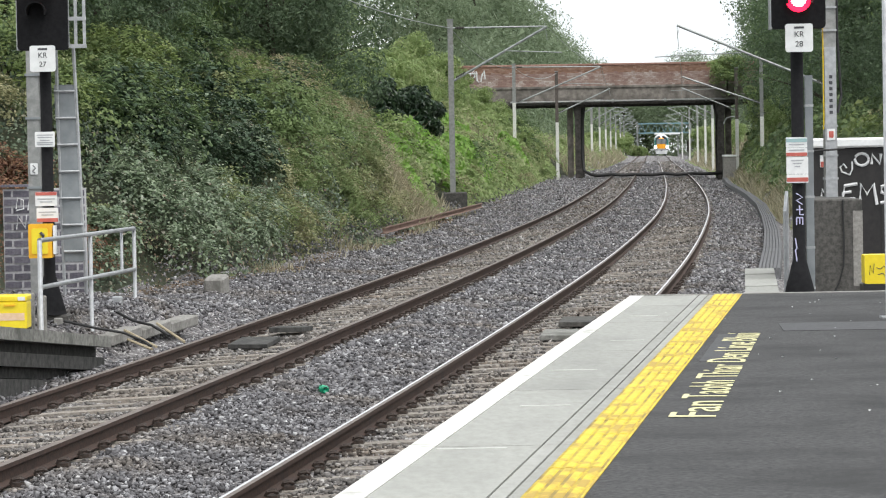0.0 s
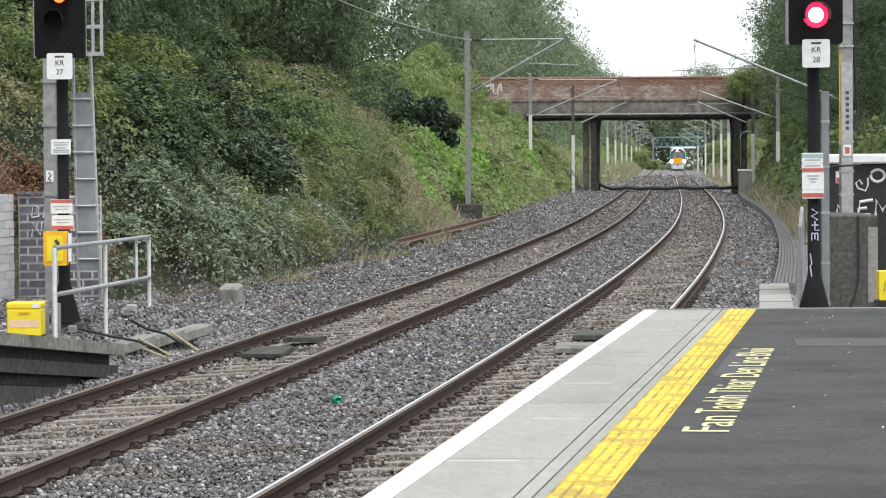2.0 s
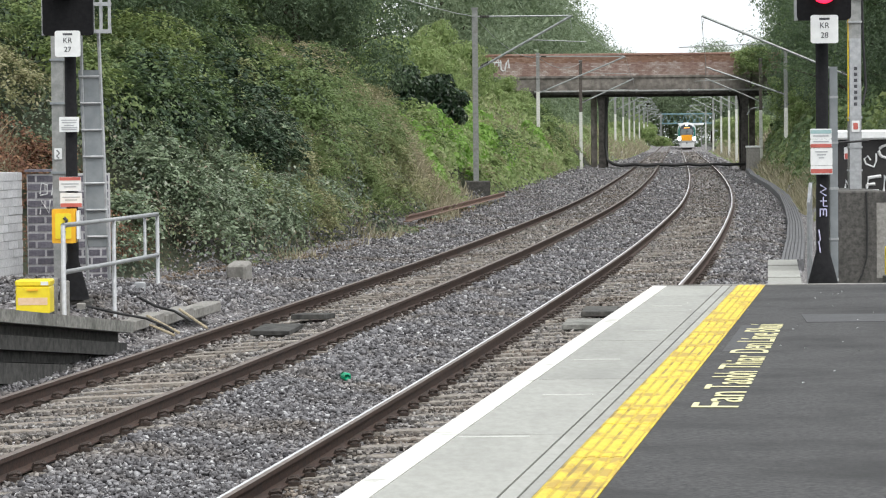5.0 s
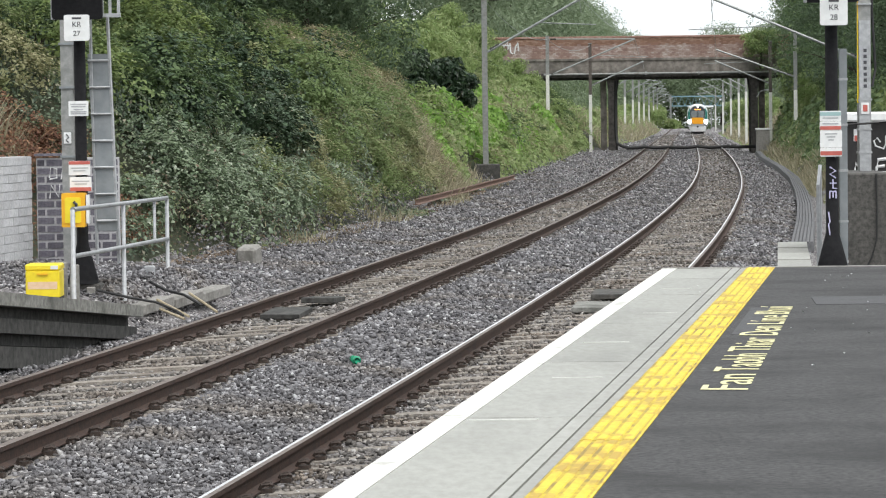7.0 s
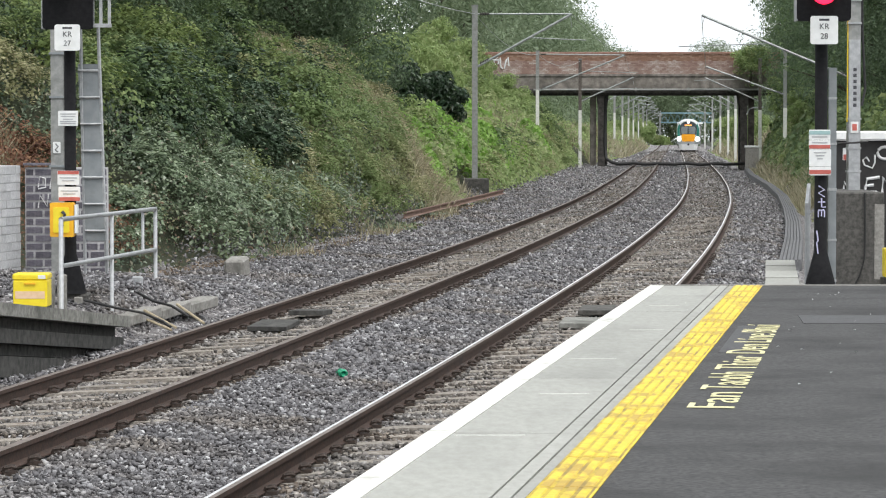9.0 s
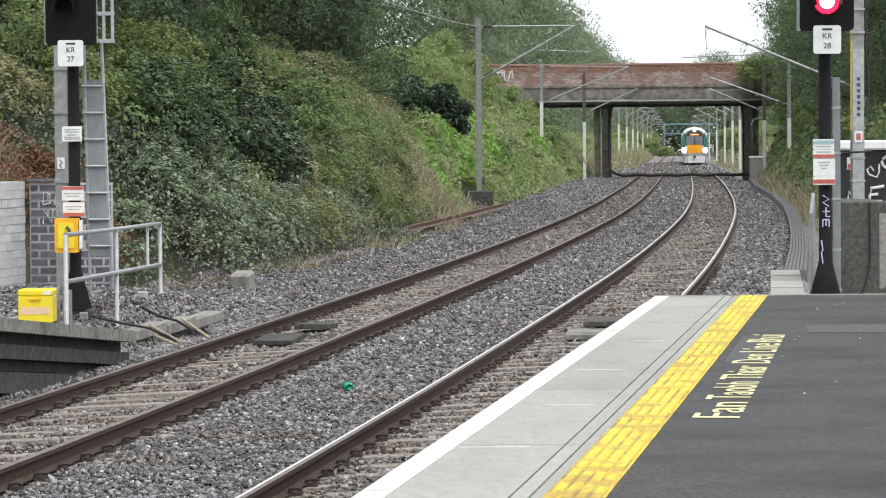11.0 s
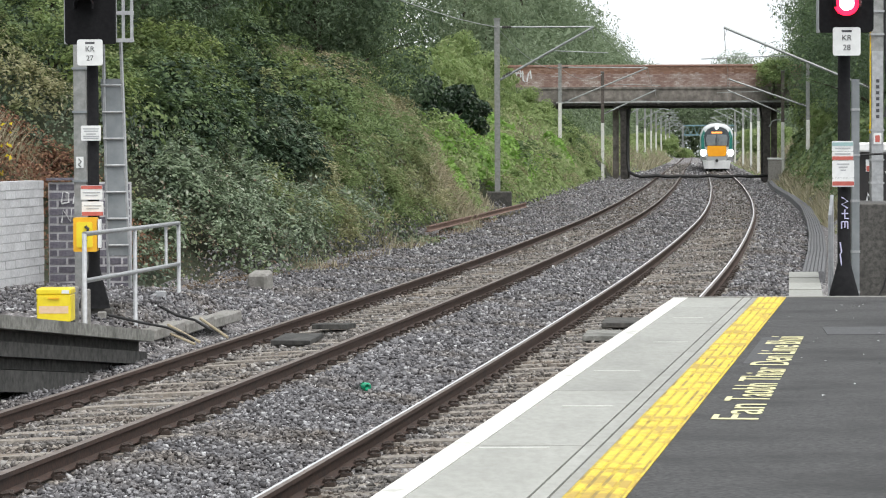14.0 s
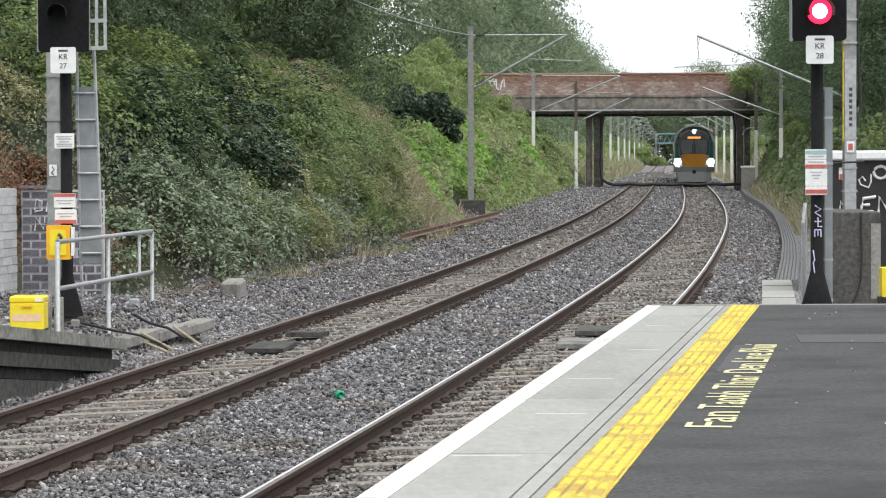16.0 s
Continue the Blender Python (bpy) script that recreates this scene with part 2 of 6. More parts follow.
def ballast_material(name, k, dusty):
    """Crushed stone: cells of different greys, shade painted between them, brown dust, strong relief."""
    m, n, l, b = nodes_of(name)
    tc, vo = n.new("ShaderNodeTexCoord"), n.new("ShaderNodeTexVoronoi")
    vo.inputs["Scale"].default_value = 23
    l.new(tc.outputs["Object"], vo.inputs["Vector"])
    bw = n.new("ShaderNodeSeparateColor")
    l.new(vo.outputs["Color"], bw.inputs[0])
    c = ramp(n, l, bw.outputs[0], ((0.0, (0.06, 0.058, 0.06)), (0.6, (0.19, 0.184, 0.19)), (0.9, (0.33, 0.325, 0.33)), (1.0, (0.6, 0.6, 0.6))))
    # crevice shade between the stones is painted into the cell colour
    gap_shade = ramp(n, l, vo.outputs["Distance"], ((0.3, (1.25 * k, 1.22 * k, 1.2 * k)), (0.8, (0.5 * k, 0.47 * k, 0.45 * k))))
    c = mix(n, l, 1.0, c, gap_shade, "MULTIPLY")
    dust = ramp(n, l, tex(n, l, 0.35, 5), ((0.48, (0, 0, 0)), (0.7, (0.6, 0.6, 0.6))))
    c = mix(n, l, dust, c, dusty)
    l.new(c, b.inputs["Base Color"])
    b.inputs["Roughness"].default_value = 0.9
    bump(n, l, b, vo.outputs["Distance"], 0.8, -0.05)
    return m


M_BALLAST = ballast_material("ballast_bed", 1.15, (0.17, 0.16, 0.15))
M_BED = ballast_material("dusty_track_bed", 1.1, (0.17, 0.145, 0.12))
M_STONES = islands("ballast_stone", ((0.0, (0.075, 0.072, 0.075)), (0.35, (0.145, 0.141, 0.147)), (0.75, (0.23, 0.225, 0.232)), (0.95, (0.4, 0.395, 0.405)), (1.0, (0.58, 0.58, 0.58))),
                   0.85, ((0.0, (0.06, 0.05, 0.042)), (0.6, (0.17, 0.145, 0.12)), (1.0, (0.34, 0.3, 0.26))), 0, 0.3, 0.5, 0.5, 0.75)
M_STONES_BED = islands("dusty_ballast_stone", ((0.0, (0.1, 0.094, 0.088)), (0.4, (0.175, 0.164, 0.153)), (0.8, (0.27, 0.256, 0.246)), (1.0, (0.48, 0.46, 0.44))), 0.9,
                       ((0.0, (0.06, 0.05, 0.042)), (0.6, (0.17, 0.14, 0.115)), (1.0, (0.34, 0.29, 0.24))), 0, 0.2, 0.6, 0.45, 0.65)
M_LEAF_TREE = islands("tree_leaf", ((0.0, (0.08, 0.12, 0.068)), (0.5, (0.11, 0.16, 0.09)), (0.92, (0.145, 0.205, 0.115)), (1.0, (0.17, 0.22, 0.13))), 0.5,
                      ((0.0, (0.085, 0.14, 0.05)), (0.6, (0.125, 0.19, 0.072)), (1.0, (0.18, 0.25, 0.1))), 0.35, 0.3, 0.15)
M_LEAF_MID = islands("mixed_tree_leaf", ((0.0, (0.13, 0.185, 0.085)), (0.5, (0.18, 0.245, 0.115)), (1.0, (0.25, 0.32, 0.165))), 0.5,
                     ((0.0, (0.17, 0.24, 0.08)), (0.6, (0.25, 0.335, 0.12)), (1.0, (0.34, 0.42, 0.18))), 0.45, 0.3, 0.12, 0.42, 0.6)
# distance haze is put into these paler leaf greens
M_LEAF_FAR = islands("hazed_far_tree_leaf", ((0.0, (0.14, 0.19, 0.11)), (0.5, (0.21, 0.27, 0.16)), (1.0, (0.31, 0.38, 0.25))), 0.55,
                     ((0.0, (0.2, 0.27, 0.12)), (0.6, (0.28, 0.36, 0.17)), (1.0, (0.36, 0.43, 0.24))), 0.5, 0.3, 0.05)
M_LEAF_LIGHT = islands("light_shrub_leaf", ((0.0, (0.21, 0.29, 0.11)), (0.5, (0.28, 0.37, 0.145)), (1.0, (0.37, 0.44, 0.2))), 0.5,
                       ((0.0, (0.28, 0.3, 0.14)), (0.6, (0.38, 0.385, 0.21)), (1.0, (0.47, 0.46, 0.3))), 0.45, 0.25, 0.3, 0.5, 0.68)
M_LEAF_DARK = islands("holly_leaf", ((0.0, (0.012, 0.03, 0.014)), (0.6, (0.03, 0.06, 0.028)), (1.0, (0.06, 0.1, 0.045))), 0.35, None, 0.15, 0.5)
M_LEAF_BUSH = islands("bramble_bush_leaf", ((0.0, (0.1, 0.15, 0.068)), (0.5, (0.13, 0.19, 0.086)), (0.95, (0.17, 0.235, 0.11)), (1.0, (0.22, 0.24, 0.13))), 0.55,
                      ((0.0, (0.14, 0.19, 0.055)), (0.5, (0.19, 0.25, 0.075)), (1.0, (0.26, 0.31, 0.12))), 0.35, 0.25, 0.32, 0.48, 0.65)
# lightest ivy tones include sky glints painted as leaf colour
M_LEAF_IVY = islands("ivy_leaf", ((0.0, (0.05, 0.075, 0.045)), (0.4, (0.095, 0.135, 0.085)), (0.75, (0.155, 0.2, 0.13)), (0.96, (0.25, 0.29, 0.21)), (1.0, (0.22, 0.12, 0.085))), 0.42,
                     ((0.0, (0.07, 0.09, 0.035)), (0.5, (0.15, 0.185, 0.065)), (0.9, (0.24, 0.265, 0.12)), (1.0, (0.24, 0.15, 0.09))), 0.25, 0.45, 0.35, 0.46, 0.62)
# dark bramble green, with the shade inside the bank put into it
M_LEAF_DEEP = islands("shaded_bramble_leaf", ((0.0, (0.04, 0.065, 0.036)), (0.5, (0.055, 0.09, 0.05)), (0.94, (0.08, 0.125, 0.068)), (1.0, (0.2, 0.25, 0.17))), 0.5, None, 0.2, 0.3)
M_LEAF_FERN = islands("soft_green_leaf", ((0.0, (0.15, 0.215, 0.085)), (0.6, (0.195, 0.27, 0.11)), (1.0, (0.27, 0.34, 0.165))), 0.6,
                      ((0.0, (0.18, 0.2, 0.085)), (0.6, (0.23, 0.25, 0.115)), (1.0, (0.31, 0.31, 0.17))), 0.4, 0.2, 0.3, 0.5, 0.66)
# pale ivy; its near-white leaves are painted glints of the sky
M_LEAF_PALE = islands("pale_ivy_leaf", ((0.0, (0.13, 0.18, 0.105)), (0.5, (0.19, 0.25, 0.15)), (0.88, (0.27, 0.325, 0.21)), (0.97, (0.42, 0.46, 0.36)), (1.0, (0.2, 0.11, 0.08))), 0.4, None, 0.25, 0.45)
M_LEAF_OLIVE = islands("olive_weed_leaf", ((0.0, (0.24, 0.25, 0.125)), (0.6, (0.32, 0.315, 0.17)), (1.0, (0.44, 0.41, 0.26))), 0.6,
                       ((0.0, (0.14, 0.19, 0.07)), (0.6, (0.18, 0.245, 0.095)), (1.0, (0.25, 0.31, 0.14))), 0.35, 0.2, 0.4, 0.45, 0.6)
M_STRAW_TUFT = islands("straw_tuft_blade", ((0.0, (0.27, 0.24, 0.15)), (0.6, (0.37, 0.33, 0.21)), (1.0, (0.5, 0.45, 0.31))), 0.8,
                       ((0.0, (0.2, 0.22, 0.1)), (0.6, (0.27, 0.28, 0.14)), (1.0, (0.36, 0.35, 0.2))), 0.3, 0.1, 0.5, 0.55, 0.68)
M_LITTER = islands("dead_leaf_litter", ((0.0, (0.07, 0.05, 0.035)), (0.6, (0.16, 0.12, 0.085)), (1.0, (0.3, 0.24, 0.18))), 0.85, None, 0, 0.2)
M_LEAF_BRIGHT = islands("young_green_leaf", ((0.0, (0.14, 0.27, 0.045)), (0.6, (0.24, 0.42, 0.08)), (1.0, (0.36, 0.53, 0.16))), 0.45, None, 0.5, 0.35)
M_GRASS_DRY = islands("dry_grass_blade", ((0.0, (0.21, 0.19, 0.12)), (0.6, (0.37, 0.335, 0.225)), (1.0, (0.52, 0.48, 0.36))), 0.8,
                      ((0.0, (0.1, 0.12, 0.035)), (0.6, (0.17, 0.19, 0.06)), (1.0, (0.25, 0.25, 0.1))), 0.3, 0.1, 0.3, 0.58, 0.72)
M_RUSTY_WEED = islands("rusty_weed_leaf", ((0.0, (0.09, 0.045, 0.03)), (0.6, (0.2, 0.1, 0.065)), (1.0, (0.3, 0.18, 0.1))), 0.7, None, 0.2, 0.2)
M_BARK = surface("tree_bark", (0.03, 0.025, 0.018), (0.07, 0.06, 0.045), fine=12, rough=0.95, stretch=(1, 1, 0.2))
M_FLOWER = islands("yellow_blossom", ((0.0, (0.5, 0.38, 0.02)), (1.0, (0.75, 0.6, 0.05))), 0.6, None, 0.2)


# ---- building helpers ----
def link_mesh(name, bm, materials, parent=None, label="", smooth=False):
    me = bpy.data.meshes.new(name)
    bm.normal_update()
    bm.to_mesh(me)
    bm.free()
    if smooth:
        me.polygons.foreach_set("use_smooth", [True] * len(me.polygons))
    for m in materials if isinstance(materials, (list, tuple)) else [materials]:
        me.materials.append(m)
    ob = new(name, me)
    ob.parent = parent
    if label:
        ob["label"] = label
    return ob


def part(name, bm, material, parent, label="", smooth=False):
    return link_mesh(name, bm, material, parent, label, smooth)


def thing(name, at, label, category, group="", turn=0):
    e = new(name)
    e.matrix_world = pose(*at, 0, 0, turn)
    return tagged(e, label, category, group)


def box(x0, x1, y0, y1, z0, z1, bevel=0.0, bm=None, mat=0):
    bm = bm or bmesh.new()
    vs = [bm.verts.new((x, y, z)) for z in (z0, z1) for y in (y0, y1) for x in (x0, x1)]
    fs = [bm.faces.new([vs[i] for i in q]) for q in ((0, 2, 3, 1), (4, 5, 7, 6), (0, 1, 5, 4), (1, 3, 7, 5), (3, 2, 6, 7), (2, 0, 4, 6))]
    for f in fs:
        f.material_index = mat
    if bevel:
        es = list({e for f in fs for e in f.edges})
        bmesh.ops.bevel(bm, geom=es, offset=bevel, segments=1, affect="EDGES")
    return bm


def tube(points, radius, sides=8, bm=None, end_radius=None, mat=0):
    """A round bar through the points."""
    bm = bm or bmesh.new()
    pts = [Vector(p) for p in points]
    rings = []
    for i, p in enumerate(pts):
        a = (pts[min(i + 1, len(pts) - 1)] - pts[max(i - 1, 0)]).normalized()
        u = a.orthogonal().normalized() if abs(a.z) > 0.95 else a.cross(Vector((0, 0, 1))).normalized()
        w = a.cross(u)
        r = radius if end_radius is None else radius + (end_radius - radius) * i / (len(pts) - 1)
        rings.append([bm.verts.new(p + (u * math.cos(k * math.tau / sides) + w * math.sin(k * math.tau / sides)) * r) for k in range(sides)])
    for a, b in zip(rings, rings[1:]):
        for k in range(sides):
            bm.faces.new((a[k], a[(k + 1) % sides], b[(k + 1) % sides], b[k])).material_index = mat
    for ring in (rings[0], rings[-1]):
        bm.faces.new(ring).material_index = mat
    return bm


def loft(sections, bm=None, cap=True, mat=0):
    """Skin between rings of equal length."""
    bm = bm or bmesh.new()
    rings = [[bm.verts.new(p) for p in s] for s in sections]
    for a, b in zip(rings, rings[1:]):
        for k in range(len(a)):
            bm.faces.new((a[k], a[(k + 1) % len(a)], b[(k + 1) % len(a)], b[k])).material_index = mat
    if cap:
        for ring in (rings[0], rings[-1]):
            bm.faces.new(ring).material_index = mat
    return bm


def rounded_plate(w, h, d, r, bm=None, cx=0, cz=0, y=0, steps=4, mat=0):
    """An upright plate in x and z with rounded corners, its face at y, d thick towards +y."""
    pts = []
    for sx, sz, a0 in ((1, 1, 0), (-1, 1, 90), (-1, -1, 180), (1, -1, 270)):
        for k in range(steps + 1):
            a = radians(a0 + 90 * k / steps)
            pts.append((cx + sx * (w / 2 - r) + r * math.cos(a), cz + sz * (h / 2 - r) + r * math.sin(a)))
    return loft([[(px, yy, pz) for px, pz in pts] for yy in (y, y + d)], bm, True, mat)


def quads(name, verts, material, parent=None, tri=False):
    """A mesh from rows of loose triangles or quads."""
    v = np.asarray(verts, dtype=np.float32).reshape(-1, 3)
    k = 3 if tri else 4
    me = bpy.data.meshes.new(name)
    nf = len(v) // k
    me.vertices.add(len(v))
    me.vertices.foreach_set("co", v.ravel())
    me.loops.add(len(v))
    me.loops.foreach_set("vertex_index", np.arange(len(v), dtype=np.int32))
    me.polygons.add(nf)
    me.polygons.foreach_set("loop_start", np.arange(0, len(v), k, dtype=np.int32))
    me.polygons.foreach_set("loop_total", np.full(nf, k, dtype=np.int32))
    me.update(calc_edges=True)
    me.materials.append(material)
    ob = new(name, me)
    ob.parent = parent
    return ob


def words(name, text, size, material, m, parent=None, label="", width=None, align="CENTER", depth=0.002):
    cu = bpy.data.curves.new(name, "FONT")
    cu.body, cu.size, cu.align_x, cu.extrude = text, size, align, depth
    tmp = new(name + "_curve", cu)
    bpy.context.view_layer.update()
    me = bpy.data.meshes.new_from_object(tmp.evaluated_get(bpy.context.evaluated_depsgraph_get()))
    bpy.data.objects.remove(tmp)
    if width:
        xs = [v.co.x for v in me.vertices]
        k = width / (max(xs) - min(xs))
        for v in me.vertices:
            v.co.x *= k
    me.materials.clear()
    me.materials.append(material)
    ob = new(name, me)
    ob.parent = parent
    ob.matrix_basis = m
    if label:
        ob["label"] = label
    return ob


UPRIGHT = pose(0, 0, 0, 90, 0, 0)

# ---- the line of the railway ----
BEND_Y = [-60, 0, 20, 33, 48, 60, 78, 100, 125, 160, 190, 230]
BEND_X = [-8.7, -4.95, -3.76, -3.03, -2.32, -1.78, -1.18, -0.6, -0.26, -0.06, 0.0, 0.0]
_ys = np.arange(-60, 232, 1.0)
_c = np.interp(_ys, BEND_Y, BEND_X)
_k = np.exp(-0.5 * (np.arange(-18, 19) / 7.0) ** 2)
_c = np.convolve(np.pad(_c, 18, mode="reflect", reflect_type="odd"), _k / _k.sum(), mode="valid")
SLOPE, APART, GAUGE = 0.0739, 3.65, 1.67


def mid(y):
    """x of the near track's middle line at y."""
    return 17.8 + (y - 220) * SLOPE + float(np.interp(y, _ys, _c))


def mid_np(y):
    return 17.8 + (y - 220) * SLOPE + np.interp(y, _ys, _c)


DROP_Y = np.arange(-60, 1300, 5.0)
_d = np.interp(DROP_Y, [140, 220, 280, 430, 640, 700, 800, 1300], [0, -0.1, -0.2, -0.58, -0.76, -1.3, -4.0, -14.0])
DROP_Z = np.convolve(np.pad(_d, 8, mode="edge"), np.ones(17) / 17, mode="valid")


def drop(y):
    """The line falls gently beyond the bridge."""
    return np.interp(y, DROP_Y, DROP_Z)


EDGE_0, EDGE_SLOPE, PLAT_Z, PLAT_END = -2.257, 0.1415, 0.915, 29.8


def edge(y):
    """x of the platform's edge."""
    return EDGE_0 + EDGE_SLOPE * y


# ---- ground ----
def smooth01(a, b, x):
    t = np.clip((x - a) / (b - a), 0, 1)
    return t * t * (3 - 2 * t)


def bumps(x, y, s, seed):
    """Cheap soft relief between -1 and 1."""
    r = np.random.RandomState(seed)
    out = np.zeros_like(x)
    for k in range(7):
        a, f, p = r.uniform(0, math.tau), s * r.uniform(0.5, 2.2), r.uniform(0, math.tau)
        out += np.sin((x * math.cos(a) + y * math.sin(a)) * f + p) / 3.2
    return np.clip(out, -1.3, 1.3)


def left_foot(y):
    return np.interp(y, [-50, 30, 44, 51, 61, 80, 98, 144, 195, 300], [-9.5, -9.5, -9.2, -8.4, -7.4, -7.4, -7.8, -7.8, -8.3, -6.4])


def right_foot(y):
    return np.interp(y, [-50, 40, 58, 75, 100, 200, 300], [11, 11, 8.5, 4.2, 3.3, 3.6, 3.6])


def height(x, y):
    """Height of the ground at x, y (arrays)."""
    d = x - mid_np(y)
    lf, rf = left_foot(y), right_foot(y)
    top_l = np.interp(y, [-50, 60, 110, 200, 225, 245, 400], [6.5, 6.0, 5.6, 5.8, 6.2, 2.2, 2.0])
    top_r = np.interp(y, [-50, 60, 110, 200, 225, 245, 400], [1.0, 3.5, 5.5, 6.0, 6.2, 2.2, 2.0])
    back = y - 2.2 * np.clip(lf - d, 0, 6)  # the spur's end runs back up the bank
    left = np.clip((lf - d) * np.interp(back, [40, 58, 91, 99, 150, 240], [1.1, 1.25, 1.25, 0.66, 0.85, 1.1]), 0, None)
    right = np.clip((d - rf) * np.interp(y, [100, 190, 215], [0.8, 0.9, 1.15]), 0, None)
    zl = top_l * (1 - np.exp(-left / top_l * 1.25))
    zr = top_r * (1 - np.exp(-right / top_r * 1.25))
    rough_l = smooth01(0, 2.5, left) * (np.interp(y, [40, 95, 110], [0.45, 0.5, 0.3]) * bumps(x, y, 1.0, 3) + 0.5 * bumps(x, y, 0.34, 4))
    rough_r = smooth01(0, 2.5, right) * (0.3 * bumps(x, y, 0.8, 5) + 0.3 * bumps(x, y, 0.3, 6))
    crest = 0.8 * np.exp(-((y - 90) / 7) ** 2 - ((lf - d - 4.3) / 1.6) ** 2)
    z = -0.2 + zl + zr + rough_l + rough_r + crest + drop(y)
    # low shoulder of the ballast beside and between the tracks
    six_foot = np.exp(-((d + APART / 2) / 0.5) ** 2) * 0.05
    shoulder = -0.15 * smooth01(1.6, 2.6, np.abs(d)) * (d > 1.6) * (zr < 0.02) + 0.12 * smooth01(5.6, 7.0, -d) * (zl < 3)
    for line, cant in ((0.0, 0.05), (-APART, 0.08)):
        dd = d - line
        z = z + cant * np.clip(dd / GAUGE + 0.5, 0, 1.25) * (1 - smooth01(1.3, 1.9, np.abs(dd)))
    bed = 0.012 * (1 - smooth01(1.8, 2.1, np.minimum(np.abs(d), np.abs(d + APART))))
    berm = 0.55 * smooth01(5.2, 5.9, -d) * np.exp(-((y - 41) / 6.0) ** 2) * (zl < 3)  # made ground beside the far ramp
    return z + six_foot + shoulder + bed + berm + 0.02 * bumps(x, y, 3.0, 8)


def ground_sheet():
    ds = np.concatenate([[-1500, -600, -250, -120, -70, -45], np.arange(-34, -18, 0.6), np.arange(-18, -9, 0.4), np.arange(-9, 6, 0.3), np.arange(6, 26, 0.7), [30, 45, 70, 120, 250, 600, 1500]])
    ys = np.concatenate([[-400, -150, -60, -30, -10], np.arange(0, 60, 0.6), np.arange(60, 130, 1.0), np.arange(130, 260, 2.0), np.arange(260, 800, 15), [900, 1100, 1500, 2200, 3500]])
    d, y = np.meshgrid(ds, ys)
    x = mid_np(y) + d
    z = height(x, y)
    z = z - 0.75 * (smooth01(-0.1, 1.0, left_foot(y) - d) + smooth01(0.5, 1.6, d - right_foot(y)))  # soil below the leaves
    v = np.stack([x, y, z], -1).reshape(-1, 3)
    nx, ny = len(ds), len(ys)
    i = np.arange((ny - 1) * nx).reshape(ny - 1, nx)[:, :-1].ravel()
    f = np.stack([i, i + 1, i + nx + 1, i + nx], -1)
    me = bpy.data.meshes.new("ground")
    me.from_pydata(v.tolist(), [], f.tolist())
    me.polygons.foreach_set("use_smooth", [True] * len(me.polygons))
    me.materials.append(M_BALLAST)
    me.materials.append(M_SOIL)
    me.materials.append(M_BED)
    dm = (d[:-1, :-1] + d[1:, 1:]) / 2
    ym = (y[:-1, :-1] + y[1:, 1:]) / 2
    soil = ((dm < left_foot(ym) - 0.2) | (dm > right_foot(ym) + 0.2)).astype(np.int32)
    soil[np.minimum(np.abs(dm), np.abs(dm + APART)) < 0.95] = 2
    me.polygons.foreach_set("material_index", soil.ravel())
    return tagged(new("ground", me), "grey stone ballast between overgrown soil cutting banks", "ground", kind="structure")


ground_sheet()


# ---- tracks ----
RAIL_PROFILE = [(-0.035, -0.002), (-0.004, 0.0), (0.035, -0.002), (0.036, -0.035), (0.009, -0.05), (0.009, -0.125), (0.07, -0.145), (0.07, -0.155),
                (-0.07, -0.155), (-0.07, -0.145), (-0.009, -0.125), (-0.009, -0.05), (-0.036, -0.035)]


